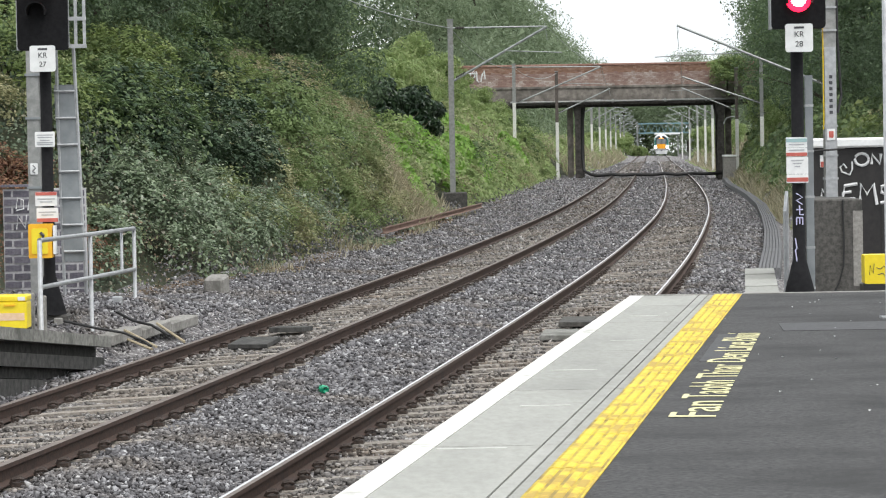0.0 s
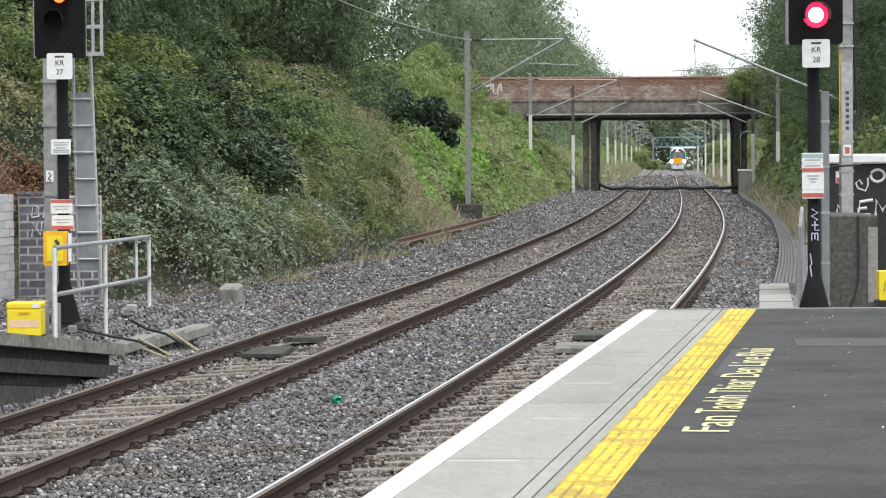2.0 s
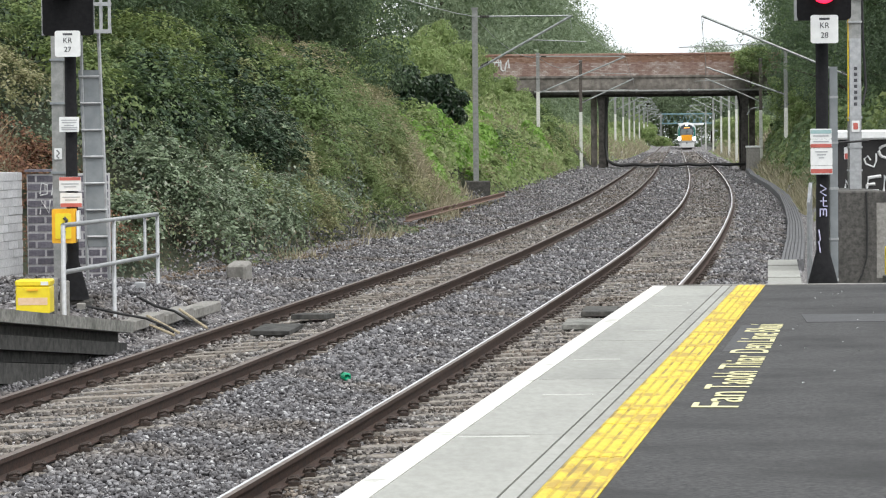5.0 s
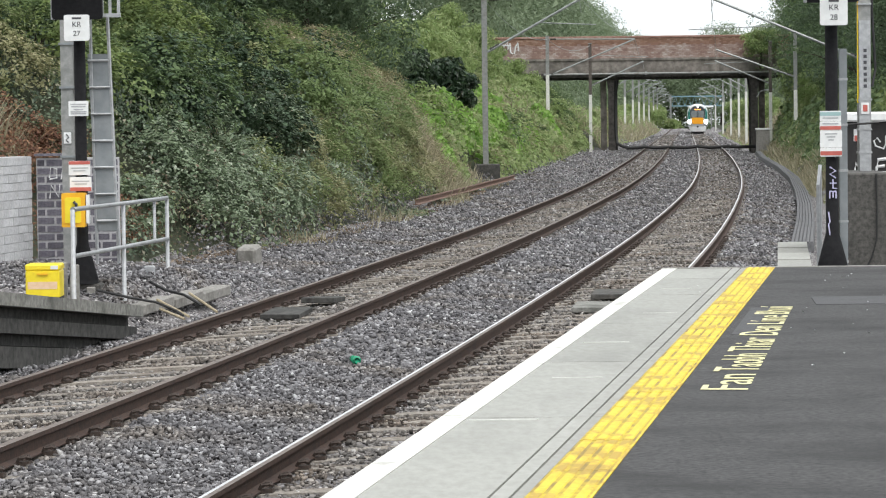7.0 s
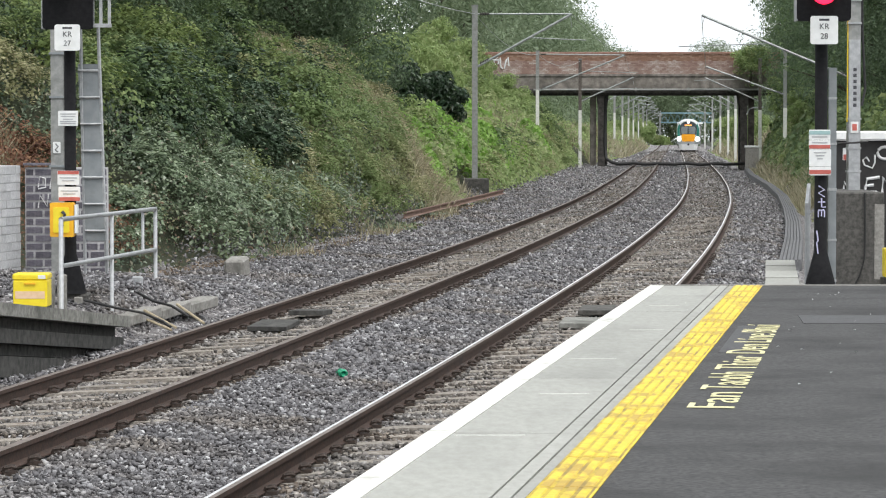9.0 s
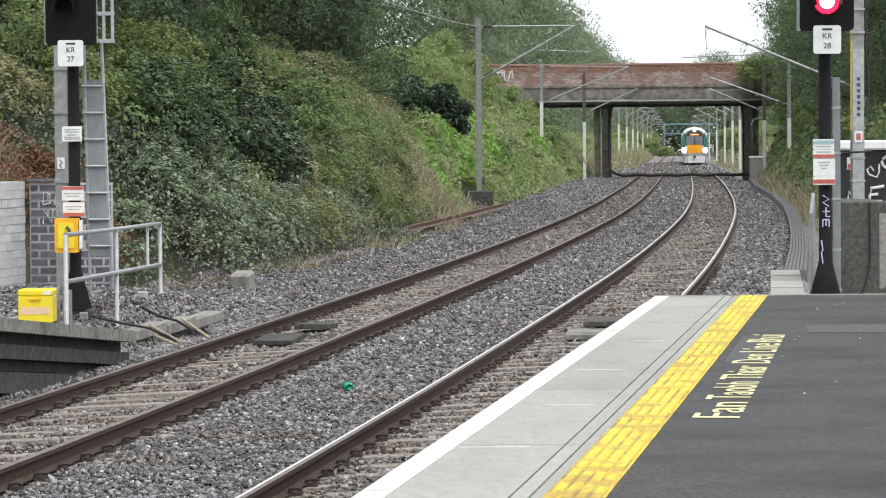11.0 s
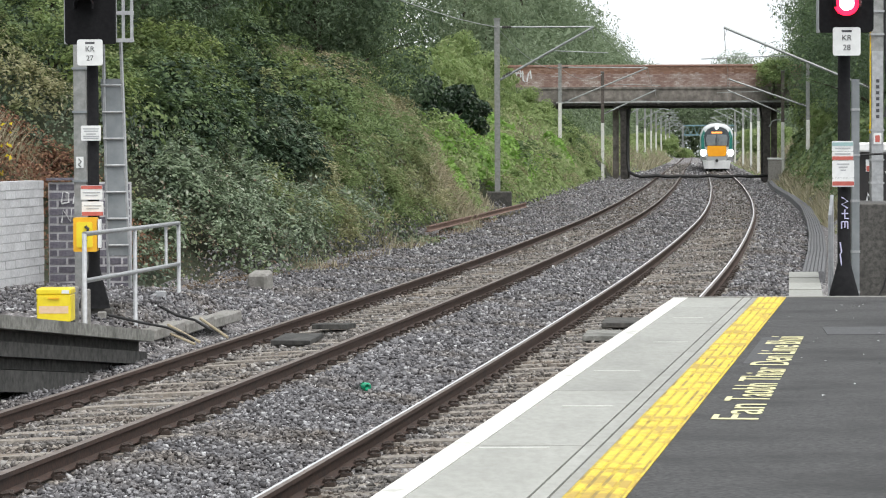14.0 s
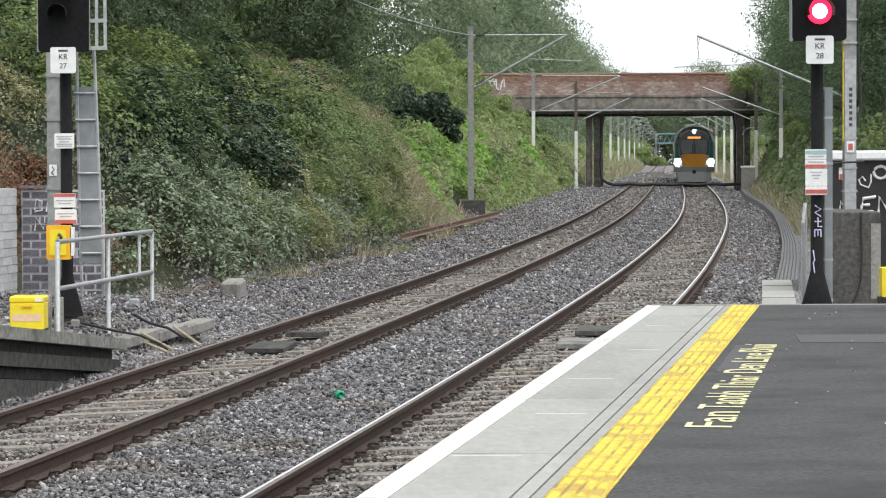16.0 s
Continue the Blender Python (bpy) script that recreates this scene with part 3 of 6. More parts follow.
def track(name, offset, cant, top, label):
    root = thing(name, (0, 0, 0), label, "railway track")
    ys = list(np.arange(-30, 130, 2.0)) + list(np.arange(130, 300, 6.0)) + list(np.arange(300, 1200, 60.0))
    for side in (-1, 1):
        z = cant if side > 0 else 0.0
        bm = bmesh.new()
        rings = [[bm.verts.new((mid(y) + offset + side * GAUGE / 2 + px, y, z + pz + drop(y))) for px, pz in RAIL_PROFILE] for y in ys]
        n = len(RAIL_PROFILE)
        for a, b in zip(rings, rings[1:]):
            for k in range(n):
                bm.faces.new((a[k], b[k], b[(k + 1) % n], a[(k + 1) % n])).material_index = (1, 2)[k] if k < 2 else 0
        bmesh.ops.recalc_face_normals(bm, faces=bm.faces)
        part("rail", bm, [M_RUST, top, M_RAILTOP_DULL], root, "rusty steel rail with a worn top")
    sl = bmesh.new()
    L, W, H = 1.2, 0.125, 0.2
    loft([[(-L, -W, -0.165 - 0.02), (-L, W, -0.185), (-L, W * 1.15, -0.39), (-L, -W * 1.15, -0.39)],
          [(-0.45, -W, -0.165), (-0.45, W, -0.165), (-0.45, W * 1.15, -0.39), (-0.45, -W * 1.15, -0.39)],
          [(0.45, -W, -0.165), (0.45, W, -0.165), (0.45, W * 1.15, -0.39), (0.45, -W * 1.15, -0.39)],
          [(L, -W, -0.185), (L, W, -0.185), (L, W * 1.15, -0.39), (L, -W * 1.15, -0.39)]], sl)
    bmesh.ops.recalc_face_normals(sl, faces=sl.faces)
    sleeper = part("sleeper", sl, M_SLEEPER, root)
    cm = bmesh.new()
    tube([(-0.055, -0.05, 0.0), (-0.03, -0.06, 0.045), (0.03, -0.05, 0.05), (0.05, 0.0, 0.03), (0.03, 0.05, 0.05), (-0.03, 0.06, 0.045), (-0.055, 0.05, 0.0)], 0.017, 5, cm)
    box(-0.05, 0.06, -0.06, 0.06, -0.03, 0.01, 0, cm)
    clip_mesh = None
    y, first = 8.0, True
    while y < 90:
        x = mid(y) + offset
        turn = -math.degrees(math.atan((mid(y + 1) - mid(y - 1)) / 2))
        lean = -math.degrees(math.atan(cant / GAUGE))
        m = pose(x, y, cant / 2 + random.uniform(-0.008, 0.008), 0, lean, turn + random.uniform(-0.6, 0.6))
        if first:
            s = sleeper
        else:
            s = new("sleeper", sleeper.data)
            s.parent = root
        s.matrix_basis = m
        if y < 62:
            for cx, flip in ((-GAUGE / 2 + 0.1, 1), (GAUGE / 2 - 0.1, -1), (-GAUGE / 2 - 0.1, -1), (GAUGE / 2 + 0.1, 1)):
                if clip_mesh is None:
                    c = part("rail_clip", cm, M_CLIP, s)
                    clip_mesh = c.data
                else:
                    c = new("rail_clip", clip_mesh)
                    c.parent = s
                c.matrix_basis = pose(cx, 0, -0.15, 0, 0, 0 if flip > 0 else 180) @ Matrix.Scale(0.8, 4)
        first = False
        y += 0.7
    return root


track("railway_track", 0.0, 0.05, M_RAILTOP, "railway track with polished rails on concrete sleepers in ballast")
track("railway_track", -APART, 0.08, M_RAILTOP_DULL, "railway track with dull brown rails on concrete sleepers in ballast")


def stones():
    """Loose crushed stone, finer and denser close by."""
    r = np.random.RandomState(7)
    base = np.array([(-0.95, -0.8, -0.6), (0.95, -0.8, -0.5), (0.1, -0.8, 0.8), (-0.95, 0.8, -0.6), (0.95, 0.8, -0.5), (0.1, 0.8, 0.8)])
    faces = np.array([(0, 1, 2), (3, 5, 4), (0, 3, 4), (0, 4, 1), (1, 4, 5), (1, 5, 2), (2, 5, 3), (2, 3, 0)])
    heaps = {0: ([], [], [0]), 1: ([], [], [0])}
    for y0, y1, per, size in ((12.5, 20, 620, 0.020), (20, 32, 480, 0.0215), (32, 48, 230, 0.027), (48, 75, 120, 0.03), (75, 125, 48, 0.036), (125, 215, 13, 0.048), (228, 420, 3, 0.11)):
        n = int((y1 - y0) * 10.5 * per)
        y = r.uniform(y0, y1, n)
        d = r.uniform(-8.3, 2.6, n)
        x = mid_np(y) + d
        # nothing under the platforms, little right by the rails
        keep = ((x < edge(y) - 0.05) | (y > PLAT_END + 0.3)) & ((d > -5.4) | (y > 38)) & (d > left_foot(y) - 0.4) & (d < right_foot(y) + 0.5)
        near_rail = np.minimum.reduce([np.abs(d - o - s * GAUGE / 2) for o in (0, -APART) for s in (-1, 1)])
        keep &= near_rail > 0.1
        # sleepers show in the middle of the tracks where the camera is close
        on_bed = np.minimum(np.abs(d), np.abs(d + APART)) < 1.25
        phase = np.abs(((y - 8.0) / 0.7 + 0.5) % 1 - 0.5) * 0.7
        at_end = np.minimum(np.abs(d), np.abs(d + APART)) > 0.9
        keep &= ~(on_bed & (phase < 0.11) & (r.uniform(size=n) < np.interp(y, [12, 40, 60], [0.8, 0.65, 0.3]) * np.where(at_end, 0.6, 1.0) * np.where(d > -1.5, 1.2, 1.0)))
        x, y, d = x[keep], y[keep], d[keep]
        n = len(x)
        s = size * r.uniform(0.45, 1.25, n)
        z = height(x, y) + 0.012 + s * r.uniform(0.0, 0.9, n)
        inner = np.minimum(np.abs(d), np.abs(d + APART)) < 1.25
        z = np.where(inner, z - 0.008, z)
        k = base[None] * r.uniform(0.6, 1.25, (n, 6, 1)) + r.uniform(-0.25, 0.25, (n, 6, 3))
        k *= s[:, None, None] * np.stack([r.uniform(0.9, 1.4, n), r.uniform(0.6, 1.1, n), r.uniform(0.5, 0.9, n)], -1)[:, None, :]
        a = r.uniform(0, math.tau, n)
        ca, sa = np.cos(a)[:, None], np.sin(a)[:, None]
        kx, ky, kz = k[..., 0], k[..., 1], k[..., 2]
        tilt = r.uniform(-1.3, 1.3, n)[:, None]
        kx, kz = kx * np.cos(tilt) - kz * np.sin(tilt), kx * np.sin(tilt) + kz * np.cos(tilt)
        p = np.stack([x[:, None] + kx * ca - ky * sa, y[:, None] + kx * sa + ky * ca, z[:, None] + kz], -1)
        dusty = (np.minimum(np.abs(d), np.abs(d + APART)) < 1.0).astype(int)
        for kind in (0, 1):
            q = p[dusty == kind]
            vs, fs, count = heaps[kind]
            vs.append(q.reshape(-1, 3))
            fs.append((faces[None] + (np.arange(len(q)) * 6)[:, None, None] + count[0]).reshape(-1, 3))
            count[0] += len(q) * 6
    for kind, material, label in ((0, M_STONES, "loose grey crushed stone ballast beside the tracks"), (1, M_STONES_BED, "brown dusty ballast between the rails")):
        v, f = np.concatenate(heaps[kind][0]).astype(np.float32), np.concatenate(heaps[kind][1]).astype(np.int32)
        me = bpy.data.meshes.new("ballast_stones")
        me.vertices.add(len(v))
        me.vertices.foreach_set("co", v.ravel())
        me.loops.add(len(f) * 3)
        me.loops.foreach_set("vertex_index", f.ravel())
        me.polygons.add(len(f))
        me.polygons.foreach_set("loop_start", np.arange(0, len(f) * 3, 3, dtype=np.int32))
        me.polygons.foreach_set("loop_total", np.full(len(f), 3, dtype=np.int32))
        me.update(calc_edges=True)
        me.materials.append(material)
        tagged(new("ballast_stones", me), label, "ballast", kind="stuff")


stones()


# ---- the near platform ----
def strip(s0, s1, y0, y1, z0, z1, bm=None):
    """A slab along the platform's edge, from s0 to s1 behind it."""
    bm = bm or bmesh.new()
    v = [bm.verts.new((edge(y) + s, y, z)) for z in (z0, z1) for s, y in ((s0, y0), (s1, y0), (s1, y1), (s0, y1))]
    for q in ((3, 2, 1, 0), (4, 5, 6, 7), (0, 1, 5, 4), (1, 2, 6, 5), (2, 3, 7, 6), (3, 0, 4, 7)):
        bm.faces.new([v[i] for i in q])
    return bm


def near_platform():
    p = tagged(new("platform"), "dark asphalt station platform with pale concrete coping", "platform", kind="structure")
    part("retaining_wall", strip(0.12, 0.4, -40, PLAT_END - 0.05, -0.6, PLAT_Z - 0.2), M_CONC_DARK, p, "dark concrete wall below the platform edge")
    bm = bmesh.new()
    pts = [(edge(-40) + 1.05, -40), (14, -40), (14, PLAT_END), (edge(PLAT_END) + 1.05, PLAT_END)]
    loft([[(x, y, z) for x, y in pts] for z in (-0.3, PLAT_Z)], bm)
    part("asphalt_surface", bm, M_ASPHALT, p, "dark grey worn asphalt")
    bm = bmesh.new()
    loft([[(x, y, PLAT_Z + z) for x, y in ((2.75, 24.0), (7, 23.9), (7, 24.95), (2.82, 25.0))] for z in (-0.02, 0.004)], bm)
    part("asphalt_patch", bm, M_PATCH, p, "lighter grey asphalt repair")
    part("grey_smear", strip(1.13, 1.27, 20.9, 23.7, PLAT_Z - 0.02, PLAT_Z + 0.003), M_PATCH, p, "faint grey paint smear on the asphalt")
    for y, s0, s1 in ((15.2, 0.16, 0.5), (17.6, 0.3, 0.58), (20.3, 0.2, 0.5), (23.2, 0.35, 0.6), (26.4, 0.25, 0.5)):
        part("scrape", strip(s0, s1, y, y + 0.035, PLAT_Z - 0.02, PLAT_Z + 0.003), M_SCRATCH, p, "pale scrape across the coping")
    part("end_kerb", strip(0.0, 8.0, PLAT_END, PLAT_END + 0.14, -0.3, PLAT_Z + 0.004), M_CONC, p, "concrete kerb across the platform end")
    joints = [-40, -12, 1.74, 5.14, 8.54, 11.94, 15.34, 18.74, 22.14, 25.55, 28.0, PLAT_END]
    for a, b in zip(joints, joints[1:]):
        part("edge_stone", strip(0.0, 0.135, a + 0.006, b - 0.006, PLAT_Z - 0.2, PLAT_Z + 0.003), M_WHITE, p, "white-painted edge stone")
        part("coping_slab", strip(0.138, 0.652, a + 0.008, b - 0.008, PLAT_Z - 0.2, PLAT_Z), M_SLAB, p)
        part("coping_slab", strip(0.664, 0.736, a + 0.006, b - 0.006, PLAT_Z - 0.2, PLAT_Z), M_SLAB, p)
        part("coping_slab", strip(0.748, 0.797, a + 0.006, b - 0.006, PLAT_Z - 0.2, PLAT_Z), M_SLAB, p)
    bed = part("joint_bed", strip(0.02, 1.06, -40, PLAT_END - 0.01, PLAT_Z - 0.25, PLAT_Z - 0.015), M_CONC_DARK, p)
    # yellow tactile tiles with four long ribs
    t = bmesh.new()
    box(0, 0.254, 0.001, 0.399, -0.06, 0.002, 0, t)
    for k in range(4):
        x = 0.036 + k * 0.061
        loft([[(x - 0.022, y, 0.002), (x + 0.022, y, 0.002), (x + 0.017, y, 0.006), (x - 0.017, y, 0.006)] for y in (0.001, 0.399)], t, True, 1)
    for v in t.verts:
        v.co.x += EDGE_SLOPE * v.co.y
    first = None
    y = PLAT_END - 0.4
    while y > 7:
        if first is None:
            first = part("tactile_tile", t, [M_YELLOW_GROOVE, M_YELLOW], p)
            o = first
        else:
            o = new("tactile_tile", first.data)
            o.parent = p
        o.matrix_basis = pose(edge(y) + 0.8, y, PLAT_Z + random.uniform(-0.001, 0.001))
        y -= 0.4
    part("tactile_strip", strip(0.8, 1.054, -40, y + 0.4, PLAT_Z - 0.06, PLAT_Z + 0.004), M_YELLOW, p)
    part("strip_edging", strip(1.056, 1.066, -40, PLAT_END - 0.02, PLAT_Z - 0.05, PLAT_Z + 0.005), M_YELLOW, p, "thin yellow edging beside the yellow strip")
    return p


near_platform()
turn = 90 - math.degrees(math.atan(EDGE_SLOPE))
for word, y0, y1 in (("Fan", 16.63, 17.62), ("Taobh", 17.87, 19.15), ("Thiar", 19.35, 20.5), ("Den", 20.7, 21.58), ("Líne", 21.78, 22.7), ("Bhuí", 22.86, 23.75)):
    w = words("painted_word", word, 0.37, M_LETTER, pose(edge(y0) + 1.44, y0, PLAT_Z + 0.004, 0, 0, turn), None, "", (y1 - y0) * 1.01, "LEFT", 0.001)
    tagged(w, "worn yellow painted word on the dark asphalt platform", "lettering", "platform warning")


# ---- road bridge over the line ----
def courses(parent, x0, x1, y, z0, z1, bw, bh, material, name="brick", depth=0.06, joint=0.02, limit=10**9, left_jag=None):
    """Rows of bricks facing the camera, each an object on one of two shared meshes."""
    full = half = None
    rows = int((z1 - z0) / bh)
    made = 0
    for r in range(rows):
        x = x0 - (bw / 2 if r % 2 else 0)
        while x < x1 - 0.01:
            a, b = max(x, x0), min(x + bw, x1)
            x += bw
            if b - a < bw * 0.2 or made >= limit:
                continue
            whole = b - a > bw * 0.9
            if whole and full is None:
                o = part(name, box(joint / 2, bw - joint / 2, 0, depth, joint / 2, bh - joint / 2), material, parent)
                full = o.data
            elif not whole and half is None:
                o = part(name, box(joint / 2, bw / 2 - joint / 2, 0, depth, joint / 2, bh - joint / 2), material, parent)
                half = o.data
            else:
                o = new(name, full if whole else half)
                o.parent = parent
            o.matrix_basis = pose(a, y - depth + random.uniform(-0.006, 0.006), z0 + r * bh)
            made += 1


def bridge():
    b = thing("road_bridge", (0, 0, 0), "red brick road bridge on dark concrete columns over the railway", "bridge")
    y0, y1 = 216.0, 224.0
    part("parapet", box(-6, 34, y0, y0 + 0.45, 6.1, 7.5), M_BRICK_RED, b, "weathered red brick parapet")
    part("parapet", box(-6, 34, y1 - 0.45, y1, 6.1, 7.5), M_BRICK_RED, b, "weathered red brick parapet")
    part("parapet_coping", box(-6, 34, y0 - 0.08, y0 + 0.53, 7.5, 7.64, 0.02), M_BRICK_RED, b)
    part("deck", box(-6, 34, y0 - 0.05, y1, 5.1, 6.1, 0.02), M_BRIDGE_CONC, b, "stained grey concrete deck edge")
    part("string_course", box(-6, 34, y0 - 0.12, y0 - 0.05, 5.98, 6.12), M_BRIDGE_CONC, b)
    part("girder", box(5.5, 23, y0 - 0.1, y0 + 0.35, 4.84, 5.1), M_BRIDGE_DARK, b, "sooty dark girder")
    for k in range(4):
        part("girder", box(5.5, 23, y0 + 2 + k * 2.1, y0 + 2.3 + k * 2.1, 4.74, 5.1), M_BRIDGE_DARK, b)
    for x0, w, mats in ((10.85, 0.46, M_BRIDGE_DARK), (20.62, 0.46, M_BRIDGE_DARK)):
        for y in (y0 + 0.3, y0 + 6.9):
            x = x0 + (y - y0) * SLOPE
            bm = bmesh.new()
            loft([[(x - w / 2, y, -0.6), (x + w / 2, y, -0.6), (x + w / 2, y + 0.6, -0.6), (x - w / 2, y + 0.6, -0.6)],
                  [(x - w / 2, y, 3.9), (x + w / 2, y, 3.9), (x + w / 2, y + 0.6, 3.9), (x - w / 2, y + 0.6, 3.9)],
                  [(x - w * 0.8, y, 4.84), (x + w * 0.8, y, 4.84), (x + w * 0.8, y + 0.6, 4.84), (x - w * 0.8, y + 0.6, 4.84)]], bm)
            part("column", bm, mats, b, "dark sooty column")
        x = x0 + (-0.5 if x0 < 15 else 0.62)
        part("column", box(x - 0.2, x + 0.2, y0 + 1.2, y0 + 1.7, -0.6, 4.84, 0.03), M_BRIDGE_CONC, b, "stained concrete column")
    part("service_pipe", tube([(6.2, y0 - 0.22, 5.05), (15, y0 - 0.22, 5.06), (24, y0 - 0.22, 5.07)], 0.07, 8), M_MAST, b, "grey service pipe along the girder")
    for x in (13.2, 16.8, 19.6):
        part("pipe_bracket", box(x - 0.06, x + 0.06, y0 - 0.3, y0 - 0.1, 4.95, 5.2), M_MAST, b)
    part("handrail_hook", tube([(20.75, y0 - 0.3, 3.35), (20.95, y0 - 0.3, 3.72), (21.2, y0 - 0.3, 3.82), (21.9, y0 - 0.3, 3.86)], 0.05, 6), M_GALV, b, "bent pale grey pipe")
    for x0, x1 in ((-8, 3.0), (25.5, 36)):
        part("abutment", box(x0, x1, y0 + 0.2, y1 - 0.2, -1, 5.1), M_BRIDGE_CONC, b)
    # weathered facing bricks of the parapet
    bm, upper = bmesh.new(), bmesh.new()
    for r in range(14):
        for k in range(165):
            x = -6 + k * 0.24 + (0.12 if r % 2 else 0)
            j = random.uniform(-0.012, 0.012)
            box(x + 0.008, x + 0.232, y0 - 0.035 + j, y0 + 0.01, 6.12 + r * 0.0985 + 0.007, 6.12 + (r + 1) * 0.0985 - 0.007, 0, bm if r < 9 + (k * 7 % 5 == 0) else upper)
    tagged(part("upper_bricks", upper, M_UPPERBRICK, b, "brown-red upper brick courses"), kind="stuff")
    tagged(part("facing_bricks", bm, M_FACEBRICK, b, "weathered pinkish facing bricks with pale stains"), kind="stuff")
    return b


M_UPPERBRICK = islands("upper_parapet_brick", ((0.0, (0.24, 0.14, 0.1)), (0.6, (0.32, 0.19, 0.14)), (1.0, (0.38, 0.26, 0.2))), 0.9, None, 0, 0.2)
M_FACEBRICK = islands("parapet_brick", ((0.0, (0.27, 0.175, 0.15)), (0.5, (0.35, 0.24, 0.205)), (0.9, (0.42, 0.31, 0.27)), (1.0, (0.52, 0.46, 0.42))), 0.9,
                      ((0.0, (0.4, 0.31, 0.27)), (0.6, (0.5, 0.42, 0.38)), (1.0, (0.62, 0.56, 0.52))), 0, 0.2, 0.9, 0.42, 0.7)
road_bridge = bridge()
for pts in (((2.55, 6.75), (2.75, 7.2), (2.95, 7.3), (2.9, 6.95), (2.7, 6.8)), ((3.05, 6.6), (3.1, 7.1), (3.3, 7.32), (3.4, 6.9)), ((3.45, 6.55), (3.5, 7.0), (3.75, 7.3), (3.8, 6.85), (3.6, 6.75)),
            ((3.9, 7.25), (3.95, 6.6), (4.1, 6.5)), ((4.2, 6.5), (4.3, 7.0), (4.45, 7.28), (4.5, 6.7)), ((2.4, 7.0), (3.2, 7.12), (4.0, 7.05))):
    part("graffiti_stroke", tube([(a, 215.95, b) for a, b in pts], 0.055, 6), M_GRAFFITI, road_bridge, "white spray-paint stroke")

pipe = bmesh.new()
tube([(11.12, 215.75, 4.6), (11.1, 215.75, 3.0), (11.08, 215.75, 1.2), (11.15, 215.4, 0.35), (11.5, 215.0, 0.1), (12.0, 214.9, -0.02), (13.0, 214.8, 0.06), (13.7, 214.8, -0.02), (14.6, 214.8, 0.02), (15.8, 215, -0.03), (16.6, 215, 0.04),
      (17.5, 215, -0.05), (18.6, 215, 0.02), (19.3, 215, -0.03), (20.6, 215.2, 0.0)], 0.11, 8, pipe)
ob = link_mesh("drain_pipe", pipe, M_CABLE, None, "", True)
tagged(ob, "black flexible pipe down a column and across under the rails", "pipe")


# ---- overhead line masts ----
def mast(x, y, top, arms, pale_to, width=0.2, foot=-0.6, label="grey steel overhead line mast with a bracket arm", group="overhead line masts", steel=M_MAST):
    """arms: (tip dx, tip z, foot z of the strut, height of the tie)."""
    m = thing("overhead_line_mast", (x, y, 0), label, "mast", group)
    w = width / 2

    def h_column(z0, z1):
        bm = bmesh.new()
        box(-w, w, -w, -w + 0.018, z0, z1, 0, bm)
        box(-w, w, w - 0.018, w, z0, z1, 0, bm)
        box(-0.012, 0.012, -w + 0.018, w - 0.018, z0, z1, 0, bm)
        box(-w, -w + 0.02, -w + 0.018, w - 0.018, z0, z1, 0, bm)
        return bm
    if pale_to > foot:
        part("lower_column", h_column(foot, pale_to), M_MAST_PALE, m, "lower column in a paler tone that imitates contrast with the bank")
    part("column", h_column(max(pale_to, foot), top), steel, m)
    part("cap", box(-w - 0.02, w + 0.02, -w - 0.02, w + 0.02, top, top + 0.06), M_MAST, m)
    for dx, tip, strut, tie in arms:
        s = 1 if dx > 0 else -1
        part("bracket_arm", tube([(s * w, 0, strut), (dx, 0, tip)], 0.052, 6), M_WIRE, m, "pale grey bracket tube")
        if tie:
            part("tie_rod", tube([(s * w, 0, tie), (dx * 0.98, 0, tip)], 0.032, 5), M_WIRE, m)
        for z in (strut, tie) if tie else (strut,):
            at = [s * (w + 0.08 + k * 0.03) for k in range(12)]
            pts = [(a, 0, z + (tip - z) * (abs(a) / abs(dx))) for a in at]
            rings = [[(px, math.cos(c * math.tau / 8) * q, pz + math.sin(c * math.tau / 8) * q) for c in range(8)] for (px, _, pz), q in zip(pts, (0.03, 0.065) * 6)]
            part("insulator", loft(rings), M_CONC_DARK, m, "ribbed brown insulator")
        part("registration_arm", tube([(dx * 0.55, 0, strut + (tip - strut) * 0.55), (dx * 1.15, 0, strut + (tip - strut) * 0.5)], 0.018, 5), M_WIRE, m)
        part("dropper", tube([(dx * 0.98, 0, tip), (dx * 1.0, 0, tip - 0.5)], 0.012, 4), M_WIRE, m)
    return m


first = mast(1.14, 113, 6.76, [(3.47, 6.5, 4.62, 6.5)], -0.6)
bl = thing("mast_foundation", (1.14, 113, 0), "weathered concrete block at the foot of a mast", "foundation")
part("block", box(-0.42, 0.5, -0.5, 0.35, -0.6, 0.62, 0.03), M_CONC_DARK, bl)
mast(5.6, 187, 6.95, [(5.2, 6.75, 4.65, 6.8)], 4.7)
mast(8.95, 206, 6.9, [(3.5, 5.75, 4.2, None)], 3.6, steel=M_MAST_BROWN, label="brown and pale overhead line mast with a bracket arm")
mast(15.5, 119, 7.0, [(-5.75, 6.67, 4.3, None)], -0.6)
mast(19.95, 184, 6.95, [(-4.6, 6.0, 4.4, None)], 3.6)
mast(20.6, 205, 6.9, [(-3.6, 5.7, 4.2, None)], 3.6, steel=M_MAST_BROWN, label="brown and pale overhead line mast with a bracket arm")
far_l = mast(17.8 + 40 * SLOPE - 7.5, 260, 6.9, [(3.2, 6.2, 4.6, 6.6)], 4.2)
far_r = mast(17.8 + 85 * SLOPE + 3.5, 305, 6.9, [(-3.2, 6.2, 4.6, 6.6)], 4.2)
for y in (305, 350, 395, 440, 500, 570, 640):
    copy_thing(far_l, pose(17.8 + (y - 220) * SLOPE - 7.5, y, drop(y)))
